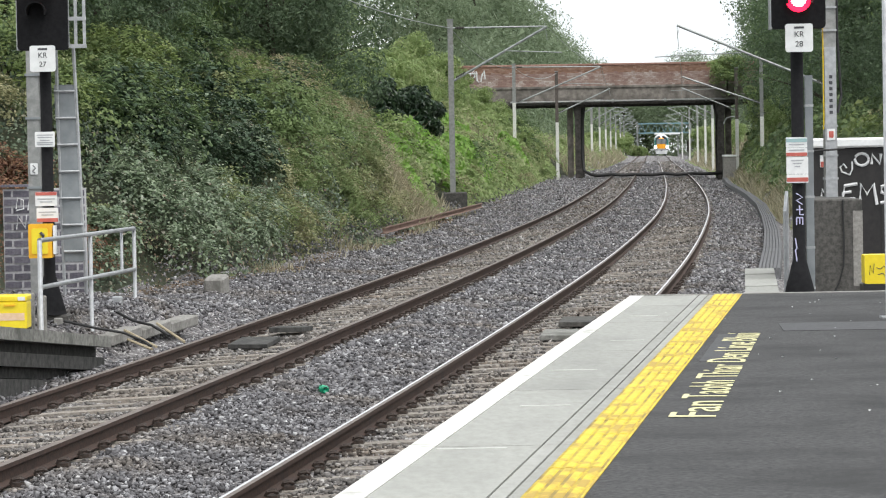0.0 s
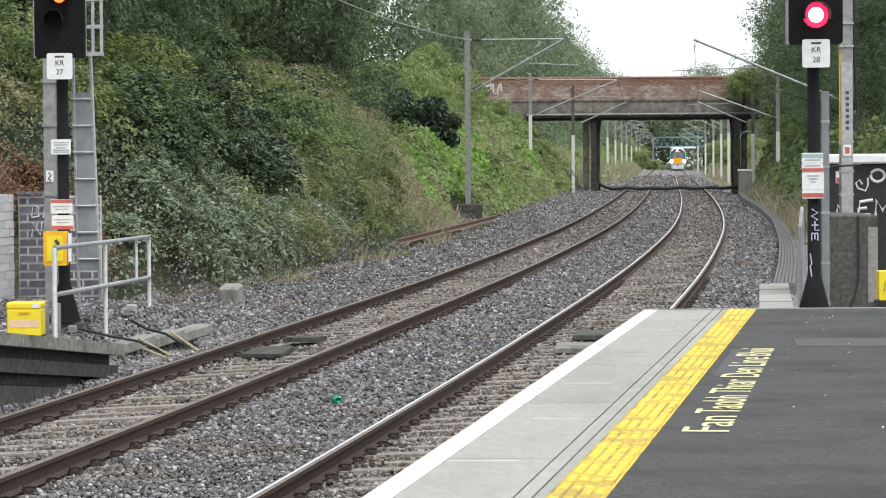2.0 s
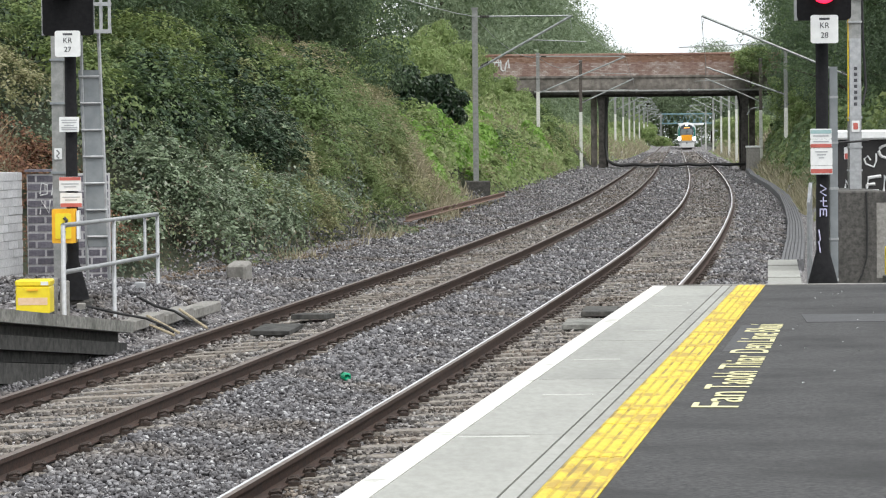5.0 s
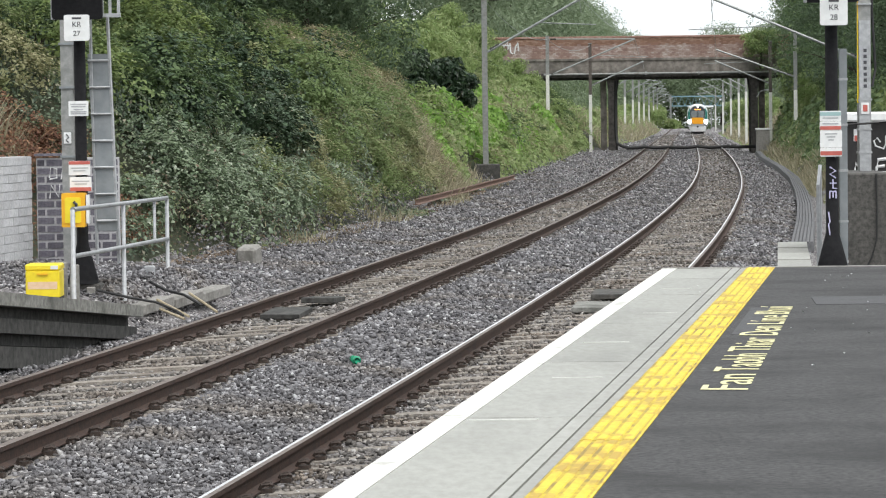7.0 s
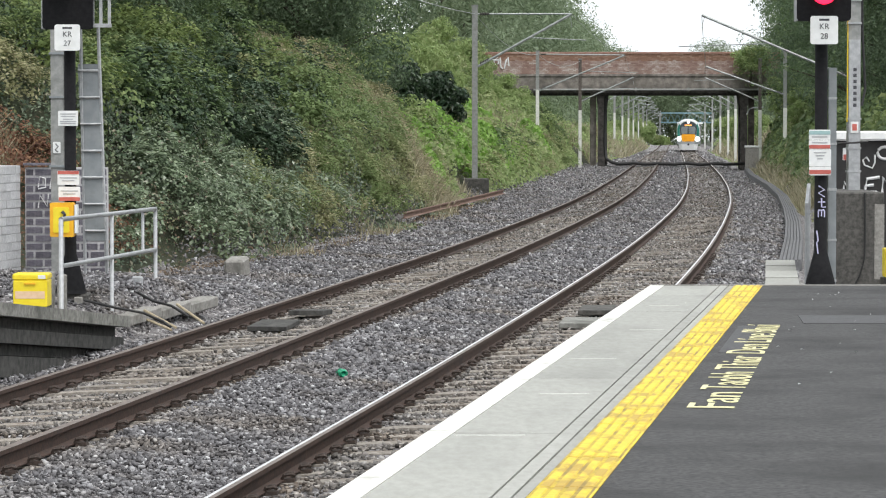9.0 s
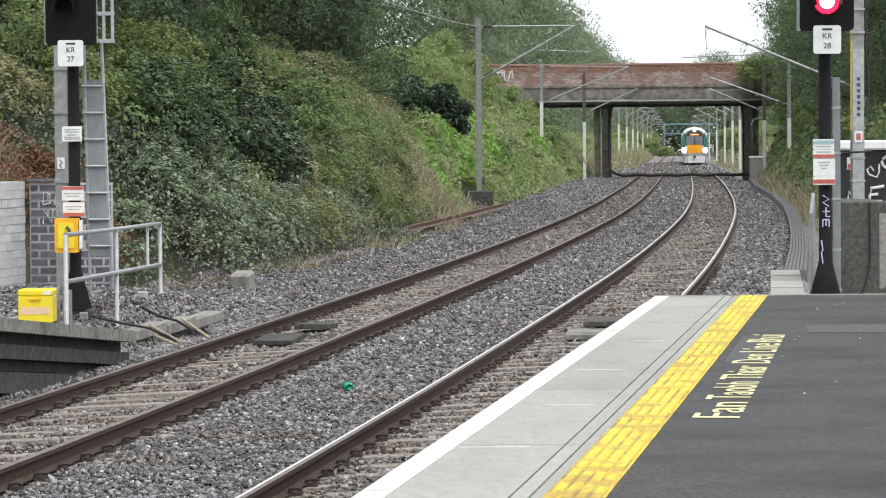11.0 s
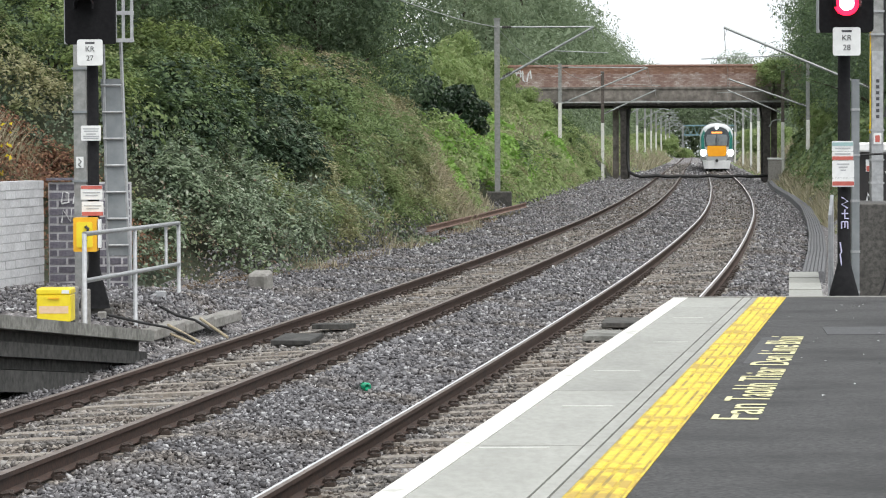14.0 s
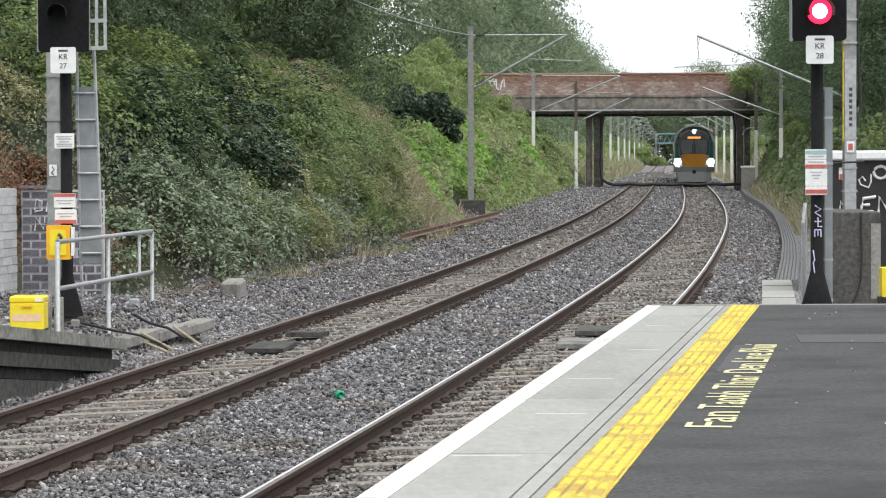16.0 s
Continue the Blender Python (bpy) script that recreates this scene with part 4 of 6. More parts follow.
for y in (262, 352, 430, 540):
    copy_thing(far_r, pose(17.8 + (y - 220) * SLOPE + 3.4, y, drop(y)))


def wire(points, sag, r=0.012, n=10):
    pts = []
    for a, b in zip(points, points[1:]):
        for k in range(n):
            f = k / n
            p = Vector(a).lerp(Vector(b), f)
            p.z -= sag * 4 * f * (1 - f)
            pts.append(p)
    pts.append(Vector(points[-1]))
    w = link_mesh("overhead_wire", tube(pts, r, 4), M_WIRE)
    return tagged(w, "thin grey overhead wire slung between masts", "wire", "overhead wires")


wire([(-6.1, 50, 7.3), (1.14, 113, 6.5), (5.6, 187, 6.8), (8.95, 206, 6.8)], 0.5, 0.014)
wire([(4.6, 113, 6.5), (10.8, 187, 6.75), (12.4, 206, 5.75)], 0.25, 0.011)
wire([(9.75, 119, 6.65), (15.3, 184, 6.4), (17, 205, 5.9)], 0.25, 0.011)


# ---- colour-light signals ----
BIG = 1.15  # size of the signals against the numbers below

def plate_lines(w, rows, face, bm=None, h=0.012, x=0.0):
    bm = bm or bmesh.new()
    for z, k in rows:
        box(x - w * k / 2, x + w * k / 2, face - 0.003, face, z - h / 2, z + h / 2, 0, bm)
    return bm


def signal(x, y, base, number, lit, label):
    s = thing("railway_signal", (x, y, 0), label, "railway signal")
    s.matrix_world = pose(x, y, EYE - EYE * BIG) @ Matrix.Diagonal((BIG, BIG, BIG, 1))
    r = 0.062
    part("post", tube([(0, 0, base + 0.4), (0, 0, 3.6)], r, 16), M_BLACK, s, "black painted round post", True)
    foot = [[(math.cos(k * math.tau / 16) * q, math.sin(k * math.tau / 16) * q, z) for k in range(16)] for z, q in ((base, 0.17), (base + 0.05, 0.16), (base + 0.42, 0.063))]
    part("flared_foot", loft(foot), M_BLACK, s, "", True)
    part("plinth", box(-0.19, 0.19, -0.12, 0.24, 0.0, base, 0.02), M_CONC_DARK, s, "dirty dark concrete plinth")
    for px in (-0.16, 0.1):
        part("plinth_post", box(px - 0.045, px + 0.045, -0.22, -0.13, 0.0, base - 0.03, 0.01), M_CONC, s, "narrow pale concrete post")
    # head with hoods
    hb, ht = 3.45, 4.75
    head = part("head", rounded_plate(0.53, ht - hb, 0.16, 0.04, None, 0, (hb + ht) / 2, -0.2), M_BLACK, s, "black signal head")
    part("backboard_edge", box(-0.275, -0.255, -0.19, -0.02, hb, ht), M_GALV, head)
    for z, on in ((3.735 if lit == "red" else 4.1, lit), (4.2 if lit == "red" else 4.5, "")):
        # lens radius is widened to take in the red light's halo
        lens = [[(math.cos(k * math.tau / 20) * q, yy, z + math.sin(k * math.tau / 20) * q) for k in range(20)] for yy, q in ((-0.2, 0.125), (-0.225, 0.118))] if on != "amber" else [[(math.cos(k * math.tau / 20) * q, yy, z + math.sin(k * math.tau / 20) * q) for k in range(20)] for yy, q in ((-0.2, 0.07), (-0.225, 0.062))]
        m = M_LENS if not on else (M_RED_GLOW if on == "red" else M_AMBER_GLOW)
        part("lens", loft(lens), m, head, "lit signal lens" if on else "unlit lens")
        if on:
            # pale glowing disc added on the lit lens imitates its overexposed centre
            big = 0.074 if on == "red" else 0.034
            core = [[(math.cos(k * math.tau / 20) * q, yy, z + math.sin(k * math.tau / 20) * q) for k in range(20)] for yy, q in ((-0.225, big), (-0.232, big * 0.85))]
            part("bright_centre", loft(core), M_RED_CORE if on == "red" else M_AMBER_CORE, head, "bright overexposed centre laid on the lens")
        hood = bmesh.new()
        arc = [radians(a) for a in range(-20, 201, 20)]
        loft([[(math.cos(a) * q, yy, z + math.sin(a) * q) for a in arc] + [(math.cos(a) * (q - 0.01), yy, z + math.sin(a) * (q - 0.01)) for a in reversed(arc)] for yy, q in ((-0.2, 0.13), (-0.42, 0.135))], hood)
        part("hood", hood, M_BLACK, head)
    if lit != "red":
        # lower lens with its hood
        z = 3.85
        hood = bmesh.new()
        arc = [radians(a) for a in range(-20, 201, 20)]
        loft([[(-0.05 + math.cos(a) * q, yy, z + math.sin(a) * q) for a in arc] + [(-0.05 + math.cos(a) * (q - 0.01), yy, z + math.sin(a) * (q - 0.01)) for a in reversed(arc)] for yy, q in ((-0.2, 0.1), (-0.4, 0.105))], hood)
        part("hood", hood, M_BLACK, head)
    # number plate
    p = part("number_plate", rounded_plate(0.27, 0.275, 0.012, 0.025, None, 0.0, 3.36, -0.225), M_SIGNWHITE, s, "white square identity plate")
    words("plate_letters", "KR", 0.078, M_INK, pose(0, -0.227, 3.37) @ UPRIGHT, p)
    words("plate_letters", number, 0.078, M_INK, pose(0, -0.227, 3.275) @ UPRIGHT, p)
    part("plate_mark", plate_lines(0.1, ((3.46, 1.0),), -0.225, None, 0.02), M_INK, p)
    part("plate_bracket", box(-0.03, 0.03, -0.22, -0.05, 3.3, 3.42), M_BLACK, s)
    return s


def notice(parent, x, z, w, h, y, bands=(), lines=()):
    n = part("notice", rounded_plate(w, h, 0.006, 0.01, None, x, z, y), M_SIGNWHITE, parent, "white safety notice with unreadable small print")
    for dz, bh, m in bands:
        part("notice_band", rounded_plate(w * 0.98, bh, 0.004, 0.006, None, x, z + dz, y - 0.004), m, n)
    if lines:
        part("notice_print", plate_lines(w * 0.8, [(z + dz, k) for dz, k in lines], y - 0.0005, None, 0.012, x), M_GREYINK, n)


# signal beside the far platform's ramp
sl = signal(-3.96 * BIG, 33.5 * BIG, 0.65, "27", "amber", "black two-aspect railway signal with an orange light and an access ladder")
notice(sl, -0.01, 2.51 - 0.0, 0.21, 0.16, -0.1, (), ((0.045, 1), (0.02, 0.9), (-0.01, 0.6), (-0.035, 1), (-0.055, 0.95)))
notice(sl, -0.01, 1.88, 0.23, 0.15, -0.1, ((0.055, 0.035, M_SIGNRED),), ((0.0, 1), (-0.03, 0.7)))
notice(sl, 0.0, 1.71, 0.23, 0.15, -0.1, ((-0.055, 0.04, M_SIGNRED),), ((0.03, 1), (0.0, 0.7)))
phone = part("telephone_box", rounded_plate(0.25, 0.36, 0.16, 0.015, None, -0.055, 1.44, -0.32), M_ORANGE, sl, "orange-yellow signal telephone box")
part("box_door", rounded_plate(0.17, 0.27, 0.012, 0.02, None, -0.06, 1.44, -0.332), M_YBOX, phone)
part("handset_mark", tube([(-0.05, -0.345, 1.53), (-0.02, -0.345, 1.5), (-0.03, -0.345, 1.45), (-0.07, -0.345, 1.4), (-0.04, -0.345, 1.37)], 0.018, 6), M_INK, phone)
part("box_label", box(0.08, 0.11, -0.325, -0.2, 1.3, 1.6), M_SIGNWHITE, phone)
# ladder with its grey anti-climb panel
lad = part("access_ladder", tube([(0.13, 0.22, 0.85), (0.07, 0.2, 4.9)], 0.02, 6), M_GALV, sl, "grey galvanised ladder")
part("stile", tube([(0.36, 0.22, 0.85), (0.28, 0.2, 3.5)], 0.02, 6), M_GALV, lad)
bm = bmesh.new()
loft([[(0.06, 0.2, 3.09), (0.28, 0.2, 3.09), (0.36, 0.2, 1.2), (0.14, 0.2, 1.2)], [(0.06, 0.23, 3.09), (0.28, 0.23, 3.09), (0.36, 0.23, 1.2), (0.14, 0.23, 1.2)]], bm)
bmesh.ops.recalc_face_normals(bm, faces=bm.faces)
panel = part("climb_guard", bm, M_PANEL, lad, "grey sheet guard over the ladder")
for k in range(7):
    z = 3.02 - k * 0.285
    f = (3.09 - z) / 1.89
    part("rung", tube([(0.06 + 0.08 * f, 0.185, z), (0.28 + 0.08 * f, 0.185, z)], 0.014, 6), M_GALV, lad)
for k in range(1):
    part("rung", tube([(0.14, 0.2, 1.0 - k * 0.2), (0.37, 0.2, 1.0 - k * 0.2)], 0.014, 6), M_GALV, lad)
cage = part("ladder_cage", box(0.245, 0.27, -0.1, -0.06, 3.47, 4.8), M_GALV, sl, "pale grey steel guard cage")
for x in (0.34, 0.43):
    part("cage_bar", box(x - 0.015, x + 0.015, -0.1, -0.06, 3.47, 4.8), M_GALV, cage)
for z in (3.49, 3.78, 4.07, 4.4):
    part("cage_bar", box(0.245, 0.45, -0.105, -0.055, z - 0.02, z + 0.02), M_GALV, cage)

# signal at the end of the near platform
sr = signal(3.715 * BIG, 31.0 * BIG, 0.78, "28", "red", "black railway signal showing a red light at the platform end")
notice(sr, -0.025, 2.34, 0.21, 0.1, -0.1, ((0.02, 0.035, M_SIGNTEAL),), ((-0.02, 0.9),))
notice(sr, -0.025, 2.245, 0.21, 0.085, -0.1, ((-0.022, 0.035, M_SIGNRED),), ((0.02, 0.9),))
notice(sr, -0.02, 2.115, 0.215, 0.17, -0.1, (), ((0.05, 0.7), (0.02, 0.5), (-0.01, 0.3)))
notice(sr, -0.02, 1.985, 0.215, 0.085, -0.1, ((-0.01, 0.04, M_SIGNRED),), ())
part("cable_duct", box(0.09, 0.165, 0.1, 0.16, 0.3, 3.0), M_PANEL, sr, "grey steel cable duct")
for z in (0.9, 1.3, 1.8, 2.25, 2.7):
    part("duct_band", box(0.085, 0.17, 0.095, 0.165, z - 0.012, z + 0.012), M_GALV, sr)
for pts in (((-0.03, 1.84), (0.03, 1.8), (-0.03, 1.77), (0.03, 1.73)), ((-0.03, 1.68), (0.035, 1.68)), ((0.0, 1.72), (0.0, 1.63), (0.04, 1.63)), ((-0.03, 1.6), (0.03, 1.6)), ((-0.03, 1.6), (-0.03, 1.53)), ((0.0, 1.6), (0.0, 1.54)), ((0.03, 1.6), (0.03, 1.53)),
            ((-0.045, 1.4), (-0.03, 1.3), (-0.045, 1.28), (-0.03, 1.17))):
    part("graffiti_stroke", tube([(a, -0.068 + abs(a) * 0.35, b) for a, b in pts], 0.007, 5), M_LILAC, sr, "pale lilac spray-paint stroke")
part("side_handrail", tube([(-0.115, 0.2, 0.1), (-0.115, 0.2, 1.66), (-0.06, 0.5, 1.85), (-0.06, 0.5, 0.1)], 0.018, 8), M_GALV, sr, "thin galvanised handrail")


# ---- right of the line: mast on its block, cabinet, bin, troughs ----
mr = mast(6.245, 48.0, 8.5, [], -0.6, 0.19, 1.3, "grey overhead line mast on a concrete block", "")
tall = part("face_bar", box(-0.085, 0.085, -0.115, -0.1, 1.46, 3.75), M_GALV, mr)
part("mast_plate", rounded_plate(0.12, 0.17, 0.006, 0.01, None, 0.0, 2.42, -0.13), M_SIGNWHITE, mr, "white danger plate with a small red figure")
part("mast_plate", rounded_plate(0.07, 0.1, 0.004, 0.01, None, 0.0, 2.42, -0.135), M_SIGNRED, mr)
for k in range(7):
    part("number_bar", box(-0.02, 0.03, -0.12, -0.115, 3.27 - k * 0.09, 3.32 - k * 0.09), M_INK, mr)
part("earth_strip", tube([(-0.105, -0.1, 4.6), (-0.105, -0.1, 2.7), (-0.11, -0.1, 2.5)], 0.012, 5), M_YELLOW, mr, "yellow-green earth strip")
part("cable", tube([(0.11, 0, 6.0), (0.12, -0.05, 3.9), (0.17, -0.05, 3.0), (0.11, -0.1, 2.75)], 0.02, 6), M_CABLE, mr)
part("feeder", tube([(0.18, -0.3, 2.2), (0.0, -0.35, 2.19), (-0.4, -0.3, 2.17)], 0.018, 6), M_CABLE, mr)
for z in (1.75, 2.1, 2.55, 4.0, 4.35):
    part("column_band", box(-0.105, 0.105, -0.122, 0.105, z - 0.015, z + 0.015), M_GALV, mr)
cb = thing("mast_foundation", (0, 0, 0), "tall stained concrete block carrying a mast", "foundation")
part("block", box(5.72, 6.44, 46.0, 48.6, -0.5, 1.47, 0.02), M_CONC_DARK, cb)
part("pale_edge", box(6.3, 6.442, 45.994, 46.2, 0.2, 1.3, 0.0), M_CONC, cb)
part("cable", tube([(6.15, 45.97, 1.46), (6.16, 45.96, 0.9), (6.15, 45.95, 0.5), (6.08, 45.95, 0.25), (6.0, 45.95, 0.1)], 0.014, 6), M_CABLE, cb)
cab = thing("equipment_cabinet", (0, 0, 0), "black steel trackside cabinet covered in white graffiti", "cabinet")
part("body", box(6.45, 8.6, 52.0, 53.2, -0.3, 2.2, 0.02), M_CABINET, cab)
part("roof", box(6.36, 8.7, 51.85, 53.3, 2.2, 2.36, 0.03), M_SIGNWHITE, cab, "white roof slab")
part("door_edge", box(7.6, 7.63, 51.985, 52.0, 0.2, 2.15), M_T_DARK, cab)
part("cabinet_notice", rounded_plate(0.18, 0.2, 0.006, 0.01, None, 6.68, 1.98, 51.985), M_SIGNWHITE, cab)
part("cabinet_notice", rounded_plate(0.16, 0.09, 0.004, 0.01, None, 6.68, 1.93, 51.98), M_SIGNRED, cab)
def stroke(pts, r=0.024):
    part("graffiti_stroke", tube([(a, 51.99, b) for a, b in pts], r, 6), M_GRAFFITI, cab, "white spray-paint stroke")


ring = [(math.cos(radians(a)), math.sin(radians(a))) for a in range(0, 361, 30)]
stroke([(7.28 + 0.115 * a, 2.0 + 0.1 * b) for a, b in ring], 0.026)
stroke([(7.44, 1.92), (7.45, 2.08), (7.58, 1.92), (7.6, 2.09)], 0.026)
stroke([(7.03, 1.86), (6.98, 1.93), (6.92, 1.88), (6.95, 1.8), (7.0, 1.78), (7.08, 1.75), (7.12, 1.84), (7.12, 1.97)], 0.016)
stroke([(7.2, 1.6), (6.99, 1.57), (6.97, 1.46), (7.1, 1.47)], 0.03)
stroke([(6.97, 1.46), (6.96, 1.36), (7.16, 1.35)], 0.03)
stroke([(7.24, 1.3), (7.26, 1.6), (7.36, 1.42), (7.47, 1.6), (7.52, 1.25)], 0.03)
stroke([(7.72, 1.58), (7.6, 1.55), (7.6, 1.45), (7.72, 1.4), (7.7, 1.3), (7.58, 1.28)], 0.03)
stroke([(6.6, 1.36), (6.62, 1.52), (6.7, 1.38), (6.72, 1.5)], 0.026)
yb = thing("grit_bin", (5.8, 40.0, 0), "small yellow box with dark scrawl on its front", "box")
part("bin_body", rounded_plate(0.4, 0.37, 0.3, 0.02, None, 0, 0.7, -0.15), M_YBOX, yb)
part("bin_plinth", box(-0.22, 0.22, -0.15, 0.2, -0.3, 0.51), M_CABINET, yb)
bm = bmesh.new()
tube([(-0.14, -0.155, 0.63), (-0.13, -0.155, 0.75), (-0.09, -0.155, 0.65), (-0.08, -0.155, 0.77)], 0.006, 4, bm)
tube([(-0.05, -0.155, 0.72), (0.0, -0.155, 0.7), (0.04, -0.155, 0.74), (0.1, -0.155, 0.69)], 0.005, 4, bm)
tube([(-0.03, -0.155, 0.63), (0.03, -0.155, 0.65), (0.06, -0.155, 0.61), (0.1, -0.155, 0.66)], 0.005, 4, bm)
part("graffiti", bm, M_INK, yb)
lp = thing("platform_post", (3.78, 25.5, PLAT_Z), "slim grey steel post standing on the platform", "post")
part("pole", tube([(0, 0, 0), (0, 0, 6)], 0.03, 10), M_GALV, lp, "", True)
part("base_plate", box(-0.07, 0.07, -0.07, 0.07, 0, 0.015), M_GALV, lp)
tr = thing("cable_trough", (0, 0, 0), "stack of pale concrete trough lids beyond the platform", "cable trough")
for k in range(4):
    y = 42.3 + k * 1.95
    x = 4.33 + k * 0.2
    bm = bmesh.new()
    loft([[(x, y, z), (x + 0.46, y, z), (x + 0.66, y + 1.93, z), (x + 0.2, y + 1.93, z)] for z in (-0.25, 0.3 + 0.012 * (k % 2))], bm)
    part("trough_lid", bm, M_SLAB, tr)
wk = thing("walkway_boards", (0, 0, 0), "dark ribbed walkway boards along the ballast shoulder", "walkway")
PATH = [(6.45, 60.5, 0.44), (7.8, 72, 0.44), (9.3, 85.5, 0.42), (10.85, 100.5, 0.4), (12.75, 120, 0.38), (14.6, 142, 0.3), (17.0, 175, 0.3), (19.6, 205, 0.3)]
for (xa, ya, wa), (xb, yb_, wb) in zip(PATH, PATH[1:]):
    prof = [(0, -0.45)] + [q for k in range(6) for q in ((k / 6 + 0.005, -0.12), ((k + 0.75) / 6, -0.12), ((k + 0.8) / 6, -0.15), ((k + 0.98) / 6, -0.15))] + [(1, -0.45)]
    bm = loft([[(x + w * a, y, z) for a, z in prof] for x, y, w in ((xa, ya, wa), (xb, yb_, wb))])
    bmesh.ops.recalc_face_normals(bm, faces=bm.faces)
    part("walkway_board", bm, M_RUBBER, wk)
for x, y, c in ((19.6, 200, "control_box"),):
    e = thing(c, (x, y, 0), "pale trackside control box on the ballast", "control box")
    part("body", box(-0.42, 0.4, -0.3, 0.3, -0.3, 1.2, 0.02), M_CONC, e)
    part("lid", box(-0.46, 0.44, -0.34, 0.34, 1.2, 1.32, 0.02), M_SIGNWHITE, e)


# ---- left of the line: the far platform's ramp, wall, rails ----
def far_edge(y):
    return mid(y) - APART - GAUGE / 2 - 0.72


fp = tagged(new("far_platform"), "weathered concrete platform ramp with stepped dark edge courses", "platform", kind="structure")


def ramp_z(y):
    return 0.915 if y < 28.5 else 0.915 - (y - 28.5) * 0.084


RY = [-40, 10, 28.5, 30.5, 33, 35, 37.2]


def ramp_layer(out, dz0, dz1, inner, bm=None):
    bm = bm or bmesh.new()
    return loft([[(far_edge(y) + out, y, ramp_z(y) + dz0), (far_edge(y) + out, y, ramp_z(y) + dz1), (far_edge(y) - inner, y, ramp_z(y) + dz1), (far_edge(y) - inner, y, ramp_z(y) + dz0)] for y in RY], bm)


part("edge_coping", ramp_layer(0.06, -0.13, 0.0, 0.7), M_COPING, fp, "stained concrete edge beam")
part("edge_course", ramp_layer(-0.12, -0.24, -0.135, 0.5), M_RAMPEDGE, fp)
part("edge_course", ramp_layer(-0.02, -0.40, -0.25, 0.5), M_RAMPEDGE, fp)
part("edge_course", ramp_layer(-0.14, -0.52, -0.405, 0.5), M_RAMPEDGE, fp)
part("edge_course", ramp_layer(-0.06, -0.75, -0.53, 0.5), M_RAMPEDGE, fp)
bm = bmesh.new()
loft([[(far_edge(y) - 0.68, y, -0.4), (far_edge(y) - 0.68, y, ramp_z(y) - 0.015), (far_edge(y) - 6, y, ramp_z(y) - 0.015), (far_edge(y) - 6, y, -0.4)] for y in RY], bm)
part("ramp_surface", bm, M_CONC, fp, "gritty worn concrete ramp")

wl_ = tagged(new("wall_far_platform"), "brick wall, white-painted with a bare grey end pier", "wall", kind="structure")
WY = 43.0
part("pier_core", box(-5.7, -4.6, WY, WY + 0.34, -0.4, 1.87), M_MORTAR, wl_)
courses(wl_, -5.7, -4.6, WY, 0.06, 1.9, 0.25, 0.1125, M_BRICK_GREY, "grey_brick", 0.012, 0.03)
part("wall_coping", box(-5.72, -5.35, WY - 0.07, WY + 0.36, 1.9, 1.93), M_BRICK_GREY, wl_)
bm = bmesh.new()
for pts in (((-5.52, 1.6), (-5.5, 1.75), (-5.42, 1.72), (-5.42, 1.6), (-5.52, 1.58)), ((-5.36, 1.58), (-5.34, 1.76), (-5.27, 1.58), (-5.25, 1.75)), ((-5.52, 1.32), (-5.5, 1.5), (-5.4, 1.34), (-5.38, 1.52)), ((-5.33, 1.34), (-5.3, 1.52), (-5.22, 1.36))):
    tube([(a, WY - 0.015, b) for a, b in pts], 0.012, 5, bm)
part("graffiti", bm, M_GRAFFITI, wl_, "thin white spray-paint scrawl")
side_wall = tagged(new("wall_white"), "white-painted block wall along the back of the far platform", "wall", kind="structure")
part("wall_core", box(-24, 0, 0.05, 0.3, -0.5, 1.9), M_MORTAR, side_wall)
courses(side_wall, -6.75, 0, 0.05, 0.06, 1.92, 0.45, 0.115, M_BRICK_WHITE, "white_block", 0.01, 0.012)
side_wall.matrix_world = pose(-5.72, WY - 0.04, 0, 0, 0, 81.5)

ybx = thing("grit_box", (-4.48, 34.3, ramp_z(34.3) - 0.01), "bright yellow lidded box on a dark base beside the ramp", "box")
part("base", box(-0.19, 0.19, -0.12, 0.2, 0, 0.05), M_T_DARK, ybx)
part("box_body", box(-0.185, 0.185, -0.16, 0.24, 0.045, 0.34, 0.012), M_YBOX, ybx)
part("box_lid", box(-0.19, 0.19, -0.165, 0.245, 0.34, 0.41, 0.015), M_YBOX, ybx)
part("box_latch", box(-0.06, 0.06, -0.18, -0.163, 0.295, 0.31), M_ORANGE, ybx)
part("box_print", box(-0.16, 0.16, -0.163, -0.1605, 0.14, 0.22), M_PINKSIGN, ybx, "faded reddish print")
part("box_label", box(0.09, 0.17, -0.168, -0.166, 0.355, 0.395), M_SIGNWHITE, ybx)

hrl = thing("handrail", (0, 0, 0), "galvanised tubular handrail beside the ramp", "handrail")
A, B, C = (-4.22, 34.8, 1.4), (-4.06, 38.6, 1.357), (-3.88, 42.5, 1.322)
for (x, y, z), z0 in ((A, 0.36), (B, 0.1), (C, 0.05)):
    part("post", tube([(x, y, z0), (x, y, z)], 0.026, 10), M_GALV, hrl, "", True)
part("top_rail", tube([A, B, C], 0.027, 10), M_GALV, hrl, "", True)
part("mid_rail", tube([(*A[:2], 0.88), (*B[:2], 0.825), (*C[:2], 0.771)], 0.027, 10), M_GALV, hrl, "", True)
part("end_bar", tube([(-3.945, 41.4, 0.78), (-3.945, 41.4, 1.33)], 0.02, 8), M_GALV, hrl, "", True)
ml = mast(-6.11 * 0.84, 42.0, 7.0, [], -0.6, 0.16, -0.4, "grey overhead line mast behind the signal", "")


part("mast_plate", rounded_plate(0.1, 0.15, 0.006, 0.01, None, 0.0, 2.15, -0.1), M_SIGNWHITE, ml, "white danger plate with a small dark figure")
